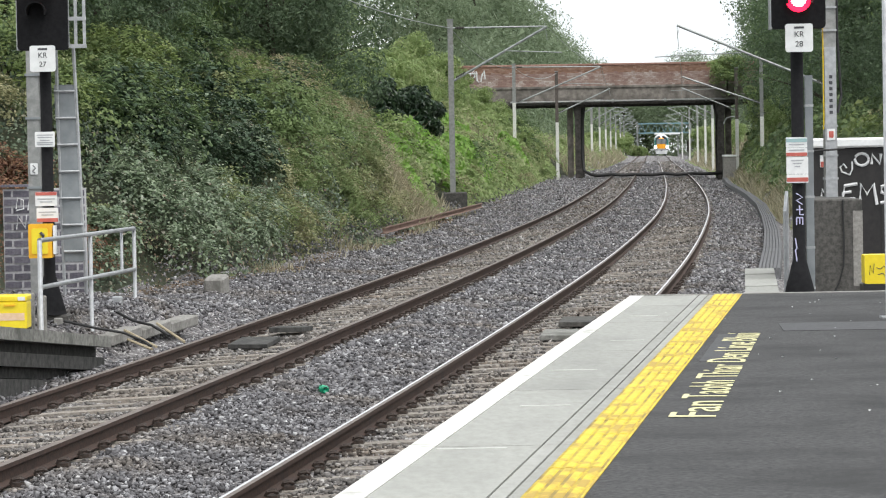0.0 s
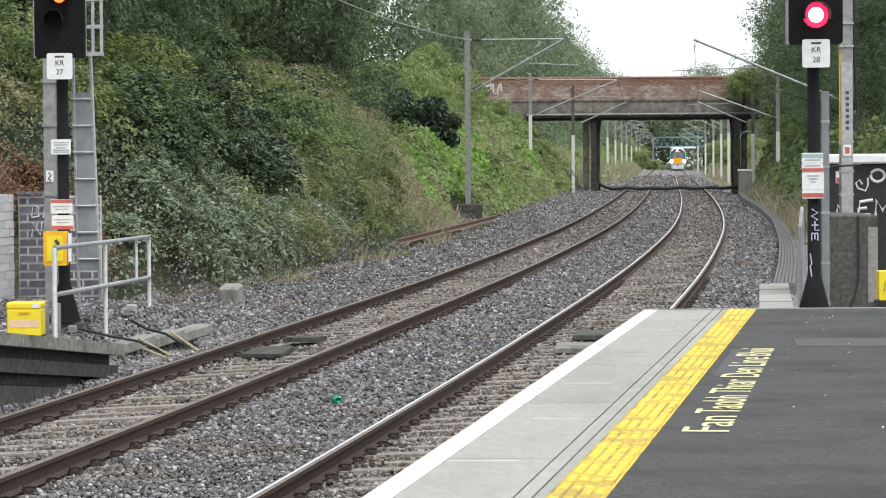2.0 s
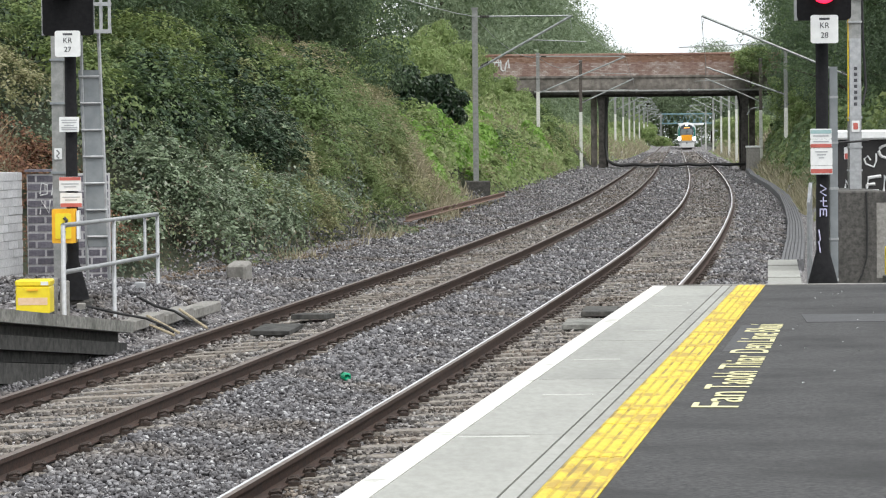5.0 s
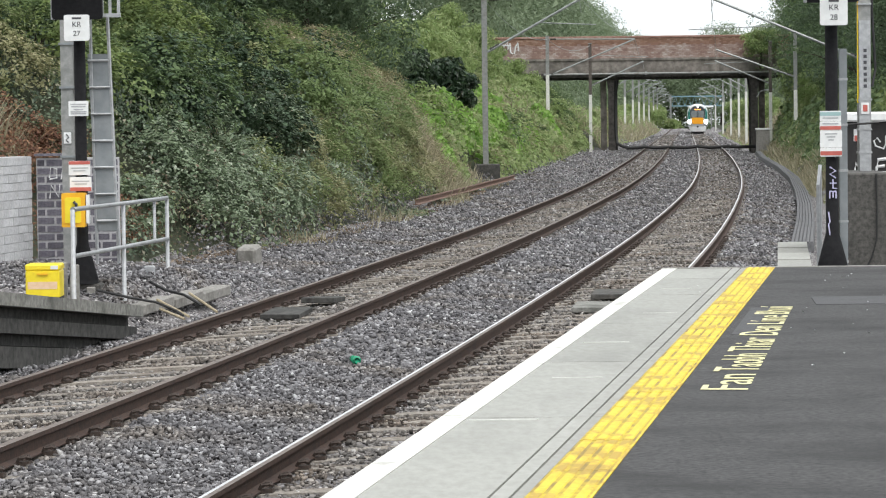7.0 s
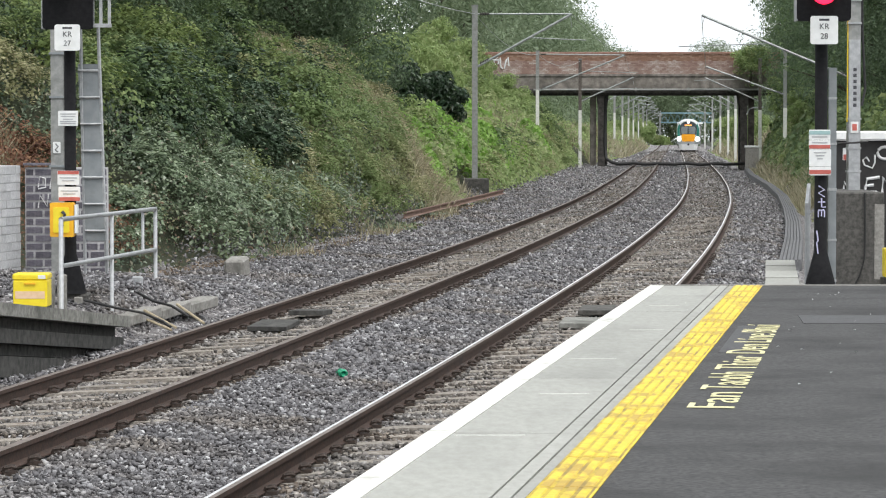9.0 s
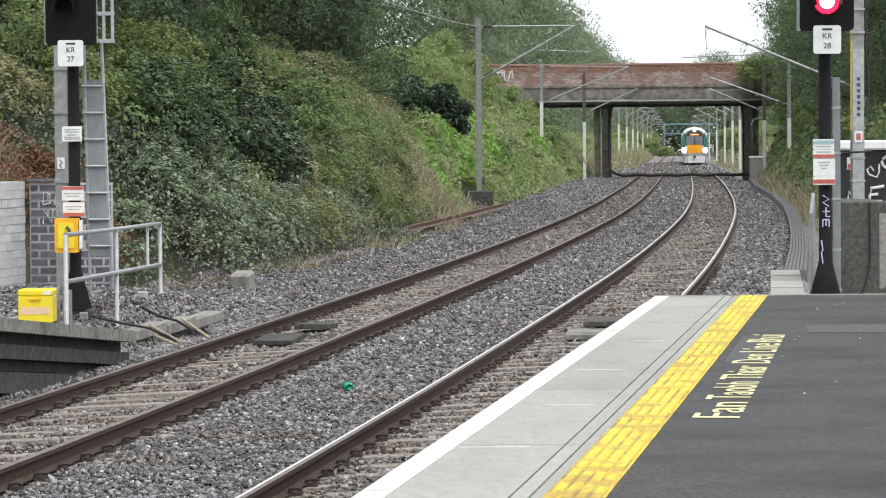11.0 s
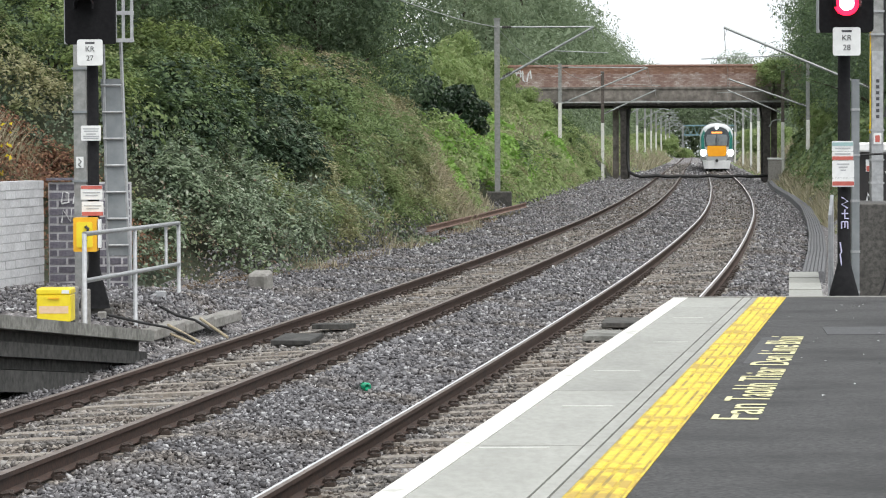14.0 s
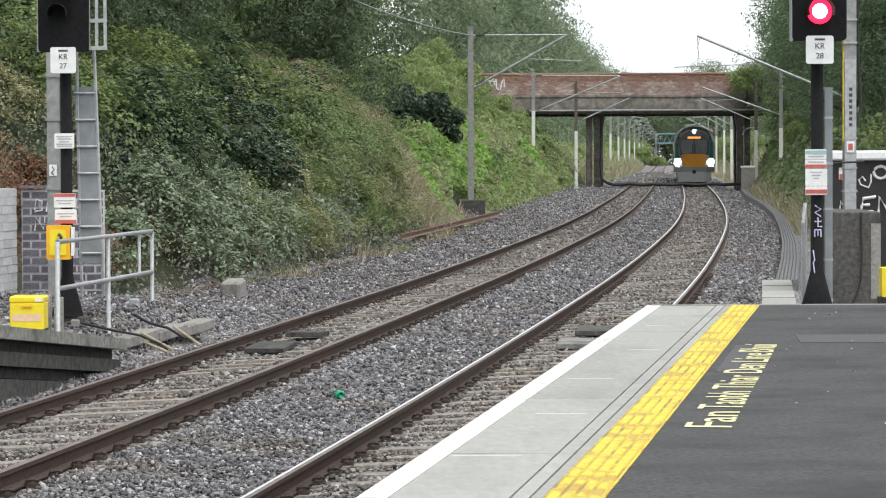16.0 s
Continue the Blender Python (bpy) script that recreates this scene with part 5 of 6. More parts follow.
part("plate_figure", tube([(-0.015, -0.104, 2.2), (0.02, -0.104, 2.16), (-0.02, -0.104, 2.12), (0.015, -0.104, 2.09)], 0.008, 5), M_INK, ml)
for z in (1.9, 2.82, 3.4):
    part("column_band", box(-0.1, 0.1, -0.1, 0.09, z - 0.015, z + 0.015), M_PANEL, ml)


def slab(name, x, y, z, w, d, h, turn, tilt, material, label, category, group=""):
    ob = link_mesh(name, box(-w / 2, w / 2, -d / 2, d / 2, -h / 2, h / 2, min(h, w) * 0.12), material)
    ob.matrix_world = pose(x, y, z, tilt, 0, turn)
    return tagged(ob, label, category, group)


slab("concrete_block", -3.5, 53.5, 0.02, 0.34, 0.45, 0.38, -12, 8, M_CONC, "tilted concrete block at the foot of the bank", "block")
slab("concrete_post", -4.55, 36.4, 0.5, 0.12, 0.14, 0.5, 0, 0, M_CONC, "short concrete marker post by the handrail", "post", "marker posts")
slab("concrete_post", -4.38, 36.2, 0.45, 0.1, 0.14, 0.55, 0, 0, M_CONC, "short concrete marker post by the handrail", "post", "marker posts")
slab("junction_box", -3.98, 41.0, 0.3, 0.14, 0.1, 0.36, 0, 0, M_GALV, "small grey junction box on the handrail post", "box")
for k, (x, y, t) in enumerate(((-3.72, 39.3, -13), (-3.44, 40.55, -12), (-3.18, 41.75, -13))):
    slab("trough_lid", x - 0.1, y, 0.06, 0.26, 1.2, 0.14, t, 2, M_CONC, "worn concrete trough lid half sunk in ballast", "slab", "old trough lids")
slab("rail_pad", -2.14, 39.8, -0.085, 0.5, 0.95, 0.06, -8, 2, M_RAMPEDGE, "dark grey board lying between the rails", "board", "boards in the track")
slab("rail_pad", -1.78, 42.3, -0.065, 0.45, 0.85, 0.07, -8, -2, M_RAMPEDGE, "dark grey board lying between the rails", "board", "boards in the track")
slab("concrete_slab", 1.75, 40.4, -0.09, 0.46, 1.0, 0.07, -6, 1, M_COPING, "loose concrete slab beside the platform track", "slab", "loose slabs")
slab("concrete_slab", 2.1, 42.9, -0.07, 0.46, 1.0, 0.07, -6, 1, M_CONC_DARK, "loose concrete slab beside the platform track", "slab", "loose slabs")
for pts in (((-4.35, 38.2, 0.32), (-3.95, 38.0, 0.24), (-3.65, 38.3, 0.16), (-3.4, 38.2, 0.06), (-3.3, 38.1, 0.0)), ((-4.1, 40.6, 0.38), (-3.7, 40.2, 0.2), (-3.45, 40.0, 0.15), (-3.2, 39.6, 0.04))):
    tagged(link_mesh("loose_cable", tube(pts, 0.018, 6), M_CABLE, None, "", True), "black cable lying loose over the ballast", "cable", "loose cables")
for pts in (((-3.7, 39.0, 0.15), (-3.25, 38.3, -0.02)), ((-3.4, 40.2, 0.16), (-3.0, 39.5, -0.04)), ((-3.6, 38.3, 0.08), (-3.28, 38.0, -0.03))):
    tagged(link_mesh("dry_cane", tube(pts, 0.017, 6), M_STRAW), "pale dry cane lying on the ballast", "cane", "canes")
bt = thing("bottle", (-1.03, 32.0, -0.13), "crumpled green plastic bottle lying on the ballast", "bottle")
part("bottle_body", loft([[(math.cos(a) * q, yy, 0.045 + math.sin(a) * q) for a in [k * math.tau / 12 for k in range(12)]] for yy, q in ((-0.1, 0.03), (-0.08, 0.046), (0.02, 0.042), (0.06, 0.045), (0.1, 0.02), (0.13, 0.014))]), M_GREENGLASS, bt, "", True)
part("cap", tube([(0, 0.13, 0.045), (0, 0.15, 0.045)], 0.017, 8), M_SIGNWHITE, bt)

bt.rotation_euler.z = 0.25
# an old rail left beside the track
sr_pts = [(-1.0, 80.8), (0.57, 96.0), (2.12, 111.4)]
bm = bmesh.new()
loft([[(x + px, y, 0.25 + pz) for px, pz in RAIL_PROFILE] for x, y in sr_pts], bm)
bmesh.ops.recalc_face_normals(bm, faces=bm.faces)
tagged(link_mesh("spare_rail", bm, M_RUST_PALE), "rusty spare rail lying along the foot of the bank", "rail")

# blue footbridge of the next station, far down the line
fb = thing("footbridge", (17.8 + 480 * SLOPE + 1.2, 700, 0), "distant blue lattice footbridge with a white canopy", "footbridge")
for z in (3.6, 5.7):
    part("chord", box(-6, 5.5, 0, 0.3, z, z + 0.3), M_BLUEFAR, fb)
    part("chord", box(-6, 5.5, 2.2, 2.5, z, z + 0.3), M_BLUEFAR, fb)
part("deck", box(-6, 5.5, 0.3, 2.2, 3.6, 3.75), M_BLUEFAR, fb)
for k in range(8):
    a = -6 + k * 1.43
    part("brace", tube([(a, 0.15, 3.7), (a + 0.72, 0.15, 5.8), (a + 1.43, 0.15, 3.7)], 0.1, 5), M_BLUEFAR, fb)
for x in (-6.2, 5.6):
    part("tower", box(x - 0.18, x + 0.18, 0.9, 1.4, -2.5, 5.9), M_MAST, fb)
part("canopy", box(-2.6, 2.9, -4, -1, 3.35, 3.75, 0.05), M_SIGNWHITE, fb, "white canopy slab")
for x in (-2.2, 2.5):
    part("canopy_post", box(x - 0.12, x + 0.12, -2.6, -2.4, -1.5, 3.35), M_MAST, fb)


# ---- train ----
def ring_section(y, w, zb, zt, round_top, n=10):
    """Body section: straight sides, arched roof."""
    pts = [(-w, y, zb), (-w * 1.0, y, zb + 0.5), (-w, y, zt - round_top)]
    for k in range(1, n):
        a = math.pi - math.pi * k / n
        pts.append((w * math.cos(a), y, zt - round_top + round_top * math.sin(a) ** 0.8))
    pts += [(w, y, zt - round_top), (w, y, zb + 0.5), (w, y, zb)]
    return pts


def train():
    """Three-car railcar; its front is at y = 0, its body runs towards +y; z = 0 is rail level."""
    t = thing("train", (0, 0, 0), "silver and green railcar train with a yellow nose and lit headlamps", "train")
    sec = [ring_section(0.0, 1.14, 1.0, 3.55, 1.0), ring_section(0.22, 1.28, 0.9, 3.72, 1.05), ring_section(0.7, 1.38, 0.85, 3.84, 1.1), ring_section(1.6, 1.42, 0.85, 3.9, 1.1), ring_section(23.0, 1.42, 0.85, 3.9, 1.1)]
    bm = loft(sec)
    bmesh.ops.recalc_face_normals(bm, faces=bm.faces)
    part("cab_body", bm, M_T_WHITE, t, "silver painted driving car", True)
    for k in (1, 2):
        y = k * 23.6
        bm = loft([ring_section(y, 1.42, 0.85, 3.9, 1.1), ring_section(y + 23.0, 1.42, 0.85, 3.9, 1.1)])
        bmesh.ops.recalc_face_normals(bm, faces=bm.faces)
        part("car_body", bm, M_T_WHITE, t, "silver painted trailing car")
        part("gangway", box(-0.7, 0.7, y - 0.6, y, 1.0, 3.4), M_T_DARK, t)
    part("side_stripe", box(-1.44, -1.42, 1.8, 70, 1.0, 2.3), M_T_TEAL, t, "green lower side band")
    part("side_stripe", box(1.42, 1.44, 1.8, 70, 1.0, 2.3), M_T_TEAL, t, "green lower side band")
    # dark glazed front under a pale roof rim
    def arch(k, y):
        """Outline of the glazed front, k times its size about its middle."""
        pts = [(-1.0, 1.98), (1.0, 1.98), (1.09, 2.75), (1.0, 3.12), (0.8, 3.38), (0.45, 3.54), (0.0, 3.6), (-0.45, 3.54), (-0.8, 3.38), (-1.0, 3.12), (-1.09, 2.75)]
        return [(x * k, y, 2.7 + (z - 2.7) * k) for x, z in pts]

    mask = part("front_mask", loft([arch(1.0, -0.02), arch(1.0, 0.14)]), M_T_GLASS, t, "dark glazed surround of the windscreen")
    rim = bmesh.new()
    outer, inner = arch(1.09, -0.03)[2:], arch(1.0, -0.03)[2:]
    loft([outer + inner[::-1], [(x, 0.2, z) for x, _, z in outer + inner[::-1]]], rim)
    bmesh.ops.recalc_face_normals(rim, faces=rim.faces)
    part("roof_rim", rim, M_T_WHITE, t, "pale rim round the cab front")
    for s in (-1, 1):
        bm = bmesh.new()
        loft([[(s * 0.04, y, 2.08), (s * 0.86, y, 2.08), (s * 0.92, y, 2.7), (s * 0.82, y, 2.95), (s * 0.04, y, 2.98)] for y in (-0.035, -0.01)], bm)
        part("windscreen", bm, M_T_SCREEN, mask, "dark glass windscreen half")
        # green corner pillars
        bm = bmesh.new()
        loft([[(s * 1.02, -0.045, 1.75), (s * 1.3, -0.02, 1.75), (s * 1.32, -0.02, 2.75), (s * 1.1, -0.03, 3.3), (s * 1.0, -0.045, 3.12), (s * 1.1, -0.045, 2.72)],
              [(s * 1.02, 0.3, 1.75), (s * 1.37, 0.4, 1.75), (s * 1.39, 0.4, 2.75), (s * 1.14, 0.4, 3.36), (s * 1.0, 0.3, 3.12), (s * 1.1, 0.3, 2.72)]], bm)
        bmesh.ops.recalc_face_normals(bm, faces=bm.faces)
        part("corner_pillar", bm, M_T_TEAL, t, "dark green corner pillar")
        part("wiper", tube([(s * 0.1, -0.05, 2.05), (s * 0.12, -0.05, 2.7)], 0.02, 5), M_T_DARK, mask)
        lamp = part("headlamp_unit", rounded_plate(0.58, 0.62, 0.4, 0.14, None, s * 1.1, 1.47, -0.1), M_T_WHITE, t, "white headlamp fairing")
        part("headlamp", loft([[(s * 1.17 + math.cos(k * math.tau / 16) * q, y, 1.5 + math.sin(k * math.tau / 16) * q) for k in range(16)] for y, q in ((-0.14, 0.21), (-0.1, 0.23))]), M_T_LAMP, lamp, "bright white headlamp")
        part("tail_lamp", rounded_plate(0.1, 0.2, 0.05, 0.03, None, s * 1.27, 1.42, -0.03), M_SIGNRED, t)
    part("display", rounded_plate(0.9, 0.13, 0.02, 0.02, None, 0, 3.12, -0.04), M_T_DISPLAY, mask, "orange destination display")
    part("top_lamp", loft([[(math.cos(k * math.tau / 14) * q, y, 3.52 + math.sin(k * math.tau / 14) * q) for k in range(14)] for y, q in ((-0.06, 0.1), (0.0, 0.12))]), M_T_LAMP, t, "white lamp over the windscreen")
    bm = bmesh.new()
    loft([[(-0.72, y, 1.2), (0.72, y, 1.2), (0.84, y, 1.6), (0.8, y, 2.05), (-0.8, y, 2.05), (-0.84, y, 1.6)] for y in (-0.09, 0.1)], bm)
    part("nose_panel", bm, M_T_ORANGE, t, "bright yellow-orange nose panel")
    bm = bmesh.new()
    loft([[(-0.8, y, 0.62), (0.8, y, 0.62), (0.9, y, 1.18), (-0.9, y, 1.18)] for y in (-0.12, 0.2)], bm)
    part("lower_panel", bm, M_T_GREY, t, "grey coupler panel")
    bm = bmesh.new()
    loft([[(-1.1, 0.05, 0.2), (-0.7, -0.2, 0.2), (0.7, -0.2, 0.2), (1.1, 0.05, 0.2)], [(-1.22, 0.05, 0.85), (-0.75, -0.16, 0.85), (0.75, -0.16, 0.85), (1.22, 0.05, 0.85)], [(-1.22, 0.5, 0.95), (-0.75, 0.5, 0.95), (0.75, 0.5, 0.95), (1.22, 0.5, 0.95)]], bm)
    bmesh.ops.recalc_face_normals(bm, faces=bm.faces)
    part("snow_plough", bm, M_T_WHITE, t, "pale bumper skirt")
    part("underframe", box(-1.2, 1.2, 0.6, 69, 0.35, 0.9), M_T_DARK, t)
    part("coupler", tube([(0, -0.35, 0.85), (0, 0.2, 0.85)], 0.13, 10), M_T_DARK, t)
    for y in (2.8, 5.2, 17.5, 19.9):
        for s in (-1, 1):
            part("wheel", loft([[(s * x, y + math.cos(k * math.tau / 20) * q, 0.42 + math.sin(k * math.tau / 20) * q) for k in range(20)] for x, q in ((0.77, 0.44), (0.8, 0.42), (0.9, 0.42))]), M_T_DARK, t)
    t.scale = (1, 1, 1.06)
    return t


TRAIN = train()


# ---- vegetation ----
def leaf_quads(r, centres, normals, size, flat=0.5):
    """Small kite-shaped leaves about their centres, facing roughly along the normals."""
    n = len(centres)
    nrm = normals + r.normal(0, flat, (n, 3))
    nrm /= np.linalg.norm(nrm, axis=1, keepdims=True) + 1e-9
    a = np.cross(nrm, r.normal(0, 1, (n, 3)))
    a /= np.linalg.norm(a, axis=1, keepdims=True) + 1e-9
    b = np.cross(nrm, a)
    s = (size * r.uniform(0.6, 1.4, n))[:, None]
    droop = nrm * s * 0.25
    return np.stack([centres - a * s - droop, centres - b * s * 0.55 + droop * 0.3, centres + a * s - droop, centres + b * s * 0.55 + droop * 0.3], 1)


def leaf_tris(r, centres, normals, size, flat=0.5):
    """Three-cornered leaves, for crowns seen from afar."""
    q = leaf_quads(r, centres, normals, size * 1.25, flat)
    return q[:, :3]


def crown_leaves(seed, clumps, per, leaf, w, h, z0):
    """Leaves in many irregular clumps that fill an uneven crown from z0 up."""
    r = np.random.RandomState(seed)
    out = []
    for k in range(clumps):
        a, f = r.uniform(0, math.tau), r.uniform(0, 1)
        zz = z0 + h * (0.05 + 0.95 * f)
        reach = w * math.sqrt(max(0.05, 1 - (2 * f - 0.85) ** 2 * 0.75)) * r.uniform(0.35, 0.98)
        c = np.array([math.cos(a) * reach, math.sin(a) * reach, zz])
        rad = r.uniform(0.5, 1.25) * w * 0.3
        d = r.normal(0, 1, (per, 3))
        d /= np.linalg.norm(d, axis=1, keepdims=True)
        p = c + d * (rad * r.uniform(0.6, 1.06, per) ** 0.6)[:, None] * np.array([1, 1, 0.72])
        out.append(leaf_tris(r, p, d * 0.9 + np.array([0, 0, 0.35]), leaf, 0.32))
    n = clumps * 16
    d = r.normal(0, 1, (n, 3))
    d /= np.linalg.norm(d, axis=1, keepdims=True)
    heart = np.array([0, 0, z0 + h * 0.48]) + d * (r.uniform(0.2, 1, n) ** 0.5)[:, None] * np.array([w * 0.72, w * 0.72, h * 0.42])
    out.append(leaf_tris(r, heart, d, leaf * 2.5))
    return np.concatenate(out)


def tree(name, seed, at, w, h, z0, clumps, per, leaf, label, material, limbs=6, category="tree", group="trees along the cutting"):
    t = thing(name, at, label, category, group)
    r = random.Random(seed)
    k = min(1.0, w / 4)
    bm = tube([(0, 0, -1.5), (0.1 * k, 0.05, z0 * 0.5), (r.uniform(-0.3, 0.3) * k, 0.2 * k, z0 + h * 0.5), (0.2 * k, 0.1 * k, z0 + h * 0.85)], 0.28 * k, 8, None, 0.05 * k)
    part("trunk", bm, M_BARK, t, "dark tapered trunk")
    for _ in range(limbs):
        a, z = r.uniform(0, math.tau), z0 + h * r.uniform(0.05, 0.6)
        part("limb", tube([(0.08 * k, 0.06 * k, z - 0.6 * k), (math.cos(a) * w * 0.35, math.sin(a) * w * 0.35, z + 0.3 * k), (math.cos(a) * w * 0.75, math.sin(a) * w * 0.75, z + 0.9 * k)], 0.1 * k, 5, None, 0.02 * k), M_BARK, t)
    quads("crown", crown_leaves(seed, clumps, per, leaf, w, h, z0), material, t, True)
    return t


def ground_z(x, y):
    return float(height(np.array([x]), np.array([float(y)]))[0])


rt = random.Random(11)
NEAR = [tree("tree", 21, (0, 0, 0), 4.2, 9.0, 0.3, 115, 300, 0.066, "broad dark green tree on the cutting's edge", M_LEAF_TREE),
        tree("tree", 22, (0, 0, 0), 4.6, 10.0, 0.5, 115, 300, 0.066, "broad dark green tree on the cutting's edge", M_LEAF_TREE),
        tree("tree", 23, (0, 0, 0), 4.0, 9.5, 0.2, 115, 300, 0.066, "broad dark green tree on the cutting's edge", M_LEAF_TREE)]
MIDDLE = [tree("tree", 24, (0, 0, 0), 4.2, 9.0, 0.4, 95, 235, 0.078, "leafy green tree above the railway cutting", M_LEAF_MID, 4),
          tree("tree", 25, (0, 0, 0), 4.5, 9.6, 0.4, 95, 235, 0.078, "leafy green tree above the railway cutting", M_LEAF_MID, 4)]
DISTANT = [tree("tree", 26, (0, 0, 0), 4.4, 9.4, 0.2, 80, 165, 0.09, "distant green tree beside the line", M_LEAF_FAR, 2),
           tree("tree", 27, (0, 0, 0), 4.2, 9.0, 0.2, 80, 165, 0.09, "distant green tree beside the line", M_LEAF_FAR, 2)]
LIGHT = [tree("shrub", 28, (0, 0, 0), 2.2, 3.6, 0.0, 40, 160, 0.085, "light yellow-green shrub on the cutting's bank", M_LEAF_LIGHT, 3, "shrub", "shrubs on the bank"),
         tree("shrub", 29, (0, 0, 0), 2.0, 3.2, 0.0, 40, 160, 0.085, "light yellow-green shrub on the cutting's bank", M_LEAF_LIGHT, 3, "shrub", "shrubs on the bank")]
BUSH = [tree("shrub", 30, (0, 0, 0), 1.7, 1.5, -0.2, 28, 150, 0.066, "dense mid-green bramble bush on the bank", M_LEAF_BUSH, 2, "shrub", "shrubs on the bank"),
        tree("shrub", 31, (0, 0, 0), 1.5, 1.3, -0.2, 28, 150, 0.066, "dense mid-green bramble bush on the bank", M_LEAF_BUSH, 2, "shrub", "shrubs on the bank")]
HOLLY = [tree("shrub", 32, (0, 0, 0), 1.25, 2.0, -0.3, 40, 160, 0.085, "dark glossy holly bush on the bright green bank", M_LEAF_DARK, 2, "shrub", "shrubs on the bank")]
started = set()


def plant(kinds, d, y, size, tall=1.0, sink=0.3):
    """Set the first of a kind in its place, or a copy of it."""
    ob = kinds[rt.randrange(len(kinds))]
    x = mid(y) + d
    m = pose(x, y, ground_z(x, y) - sink, 0, 0, rt.uniform(0, 360)) @ Matrix.Diagonal((size, size, size * tall, 1))
    fresh = [k for k in kinds if k.name not in started]
    if fresh:
        started.add(fresh[0].name)
        fresh[0].matrix_world = m
    else:
        copy_thing(ob, m)


for y in range(56, 100, 7):
    plant(NEAR, -16.6 - 0.03 * (y - 56) + rt.uniform(-0.8, 0.8), y + rt.uniform(-2, 2), rt.uniform(0.9, 1.15))
for y in range(72, 112, 10):
    plant(MIDDLE, -21.0 + rt.uniform(-1.5, 1), y + rt.uniform(-3, 3), rt.uniform(1.2, 1.5))
for y in range(112, 216, 14):
    plant(MIDDLE, -22.0 - 0.03 * (y - 112) + rt.uniform(-2, 1), y + rt.uniform(-3, 3), rt.uniform(1.0, 1.3))
for y, d, s in ((138, -13.4, 0.7), (146, -14.0, 0.85), (154, -13.0, 0.6), (162, -14.6, 0.8), (171, -13.4, 0.55), (180, -15.0, 0.75), (189, -13.6, 0.45), (196, -15.8, 0.7), (196, -13.5, 0.8), (196, -11.9, 0.55), (197, -10.2, 0.36), (180, -13.0, 0.45), (209, -13.3, 0.85), (209, -11.6, 0.72), (210, -9.8, 0.5), (208, -16.2, 1.05), (205, -14.9, 1.0), (203, -16.2, 1.1), (200, -17.6, 1.2)):
    plant(LIGHT, d + rt.uniform(-0.5, 0.5), y, s * (1.3 if y < 185 else 0.95), rt.uniform(0.9, 1.25))
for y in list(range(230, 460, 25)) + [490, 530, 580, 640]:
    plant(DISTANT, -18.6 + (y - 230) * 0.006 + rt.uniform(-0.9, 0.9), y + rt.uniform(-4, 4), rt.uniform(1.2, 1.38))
for y in range(126, 205, 15):
    plant(NEAR, 8.6 + rt.uniform(-0.8, 0.8), y + rt.uniform(-3, 3), rt.uniform(0.85, 1.1))
for d, y, k in ((8.9, 207, 1.0), (8.0, 212, 1.1), (11.5, 209, 1.2), (15.0, 205, 1.2)):
    plant(NEAR, d, y, k * 0.95)
for d, y, k in ((8.2, 96, 0.62), (9.6, 108, 0.8), (8.8, 124, 0.75), (9.0, 142, 0.8)):
    plant(NEAR, d, y, k)
for y in range(66, 120, 15):
    plant(MIDDLE, 12.0 + rt.uniform(-1, 1.5), y + rt.uniform(-3, 3), rt.uniform(0.75, 1.0))
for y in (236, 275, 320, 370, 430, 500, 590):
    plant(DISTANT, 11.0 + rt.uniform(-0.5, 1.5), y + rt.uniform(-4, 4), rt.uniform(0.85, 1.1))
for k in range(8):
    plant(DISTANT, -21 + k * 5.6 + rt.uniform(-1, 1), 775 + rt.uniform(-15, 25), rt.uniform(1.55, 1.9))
for d, y, k in ((-8.5, 560, 1.0), (-7.4, 610, 1.1), (-5.2, 672, 0.85), (-8.0, 668, 1.3), (-3.6, 690, 0.7), (-10.5, 655, 1.5), (5.2, 250, 0.75), (5.6, 290, 0.9), (5.4, 330, 0.9), (5.8, 385, 1.0), (6.0, 450, 1.1), (-9.4, 262, 0.6), (-9.6, 330, 0.7), (-9.2, 410, 0.8)):
    plant(LIGHT, d, y, k, 0.9)
for d, y, k in ((-12.8, 64, 0.7), (-12.9, 71, 0.78), (-13.2, 79, 0.8), (-15.6, 88, 0.8)):
    plant(NEAR, d, y, k, 1.0, 0.1)
plant(NEAR, -14.1, 106, 0.95, 1.1, 1.3)
plant(NEAR, -16.8, 112, 1.1, 1.1, 0.6)
plant(NEAR, -13.0, 101, 0.7, 1.0, 0.6)
for y in (84, 96, 108, 124):
    plant(MIDDLE, -27.0 + rt.uniform(-1, 1), y, 1.5)
plant(MIDDLE, -16.5, 118, 0.95)
for y, dd, s in ((103, 6.6, 0.9), (106, 3.6, 0.75), (112, 5.0, 1.0), (124, 6.5, 1.1), (140, 6.8, 1.2), (155, 7.2, 1.1), (170, 5.5, 1.0), (186, 6.5, 1.1), (198, 6.0, 1.1), (205, 4.0, 0.9)):
    plant(BUSH, float(left_foot(y)) - dd, y, s * 1.1, 0.9, 0.1)
plant(HOLLY, -10.8, 125, 0.95, 1.25, 0.0)
plant(HOLLY, -11.9, 124, 0.8, 1.2, 0.0)
for d, y, k in ((-11.4, 210, 1.25), (-12.6, 210, 1.25), (-13.8, 211, 1.2)):
    plant(BUSH, d, y, k, 1.25, 0.0)
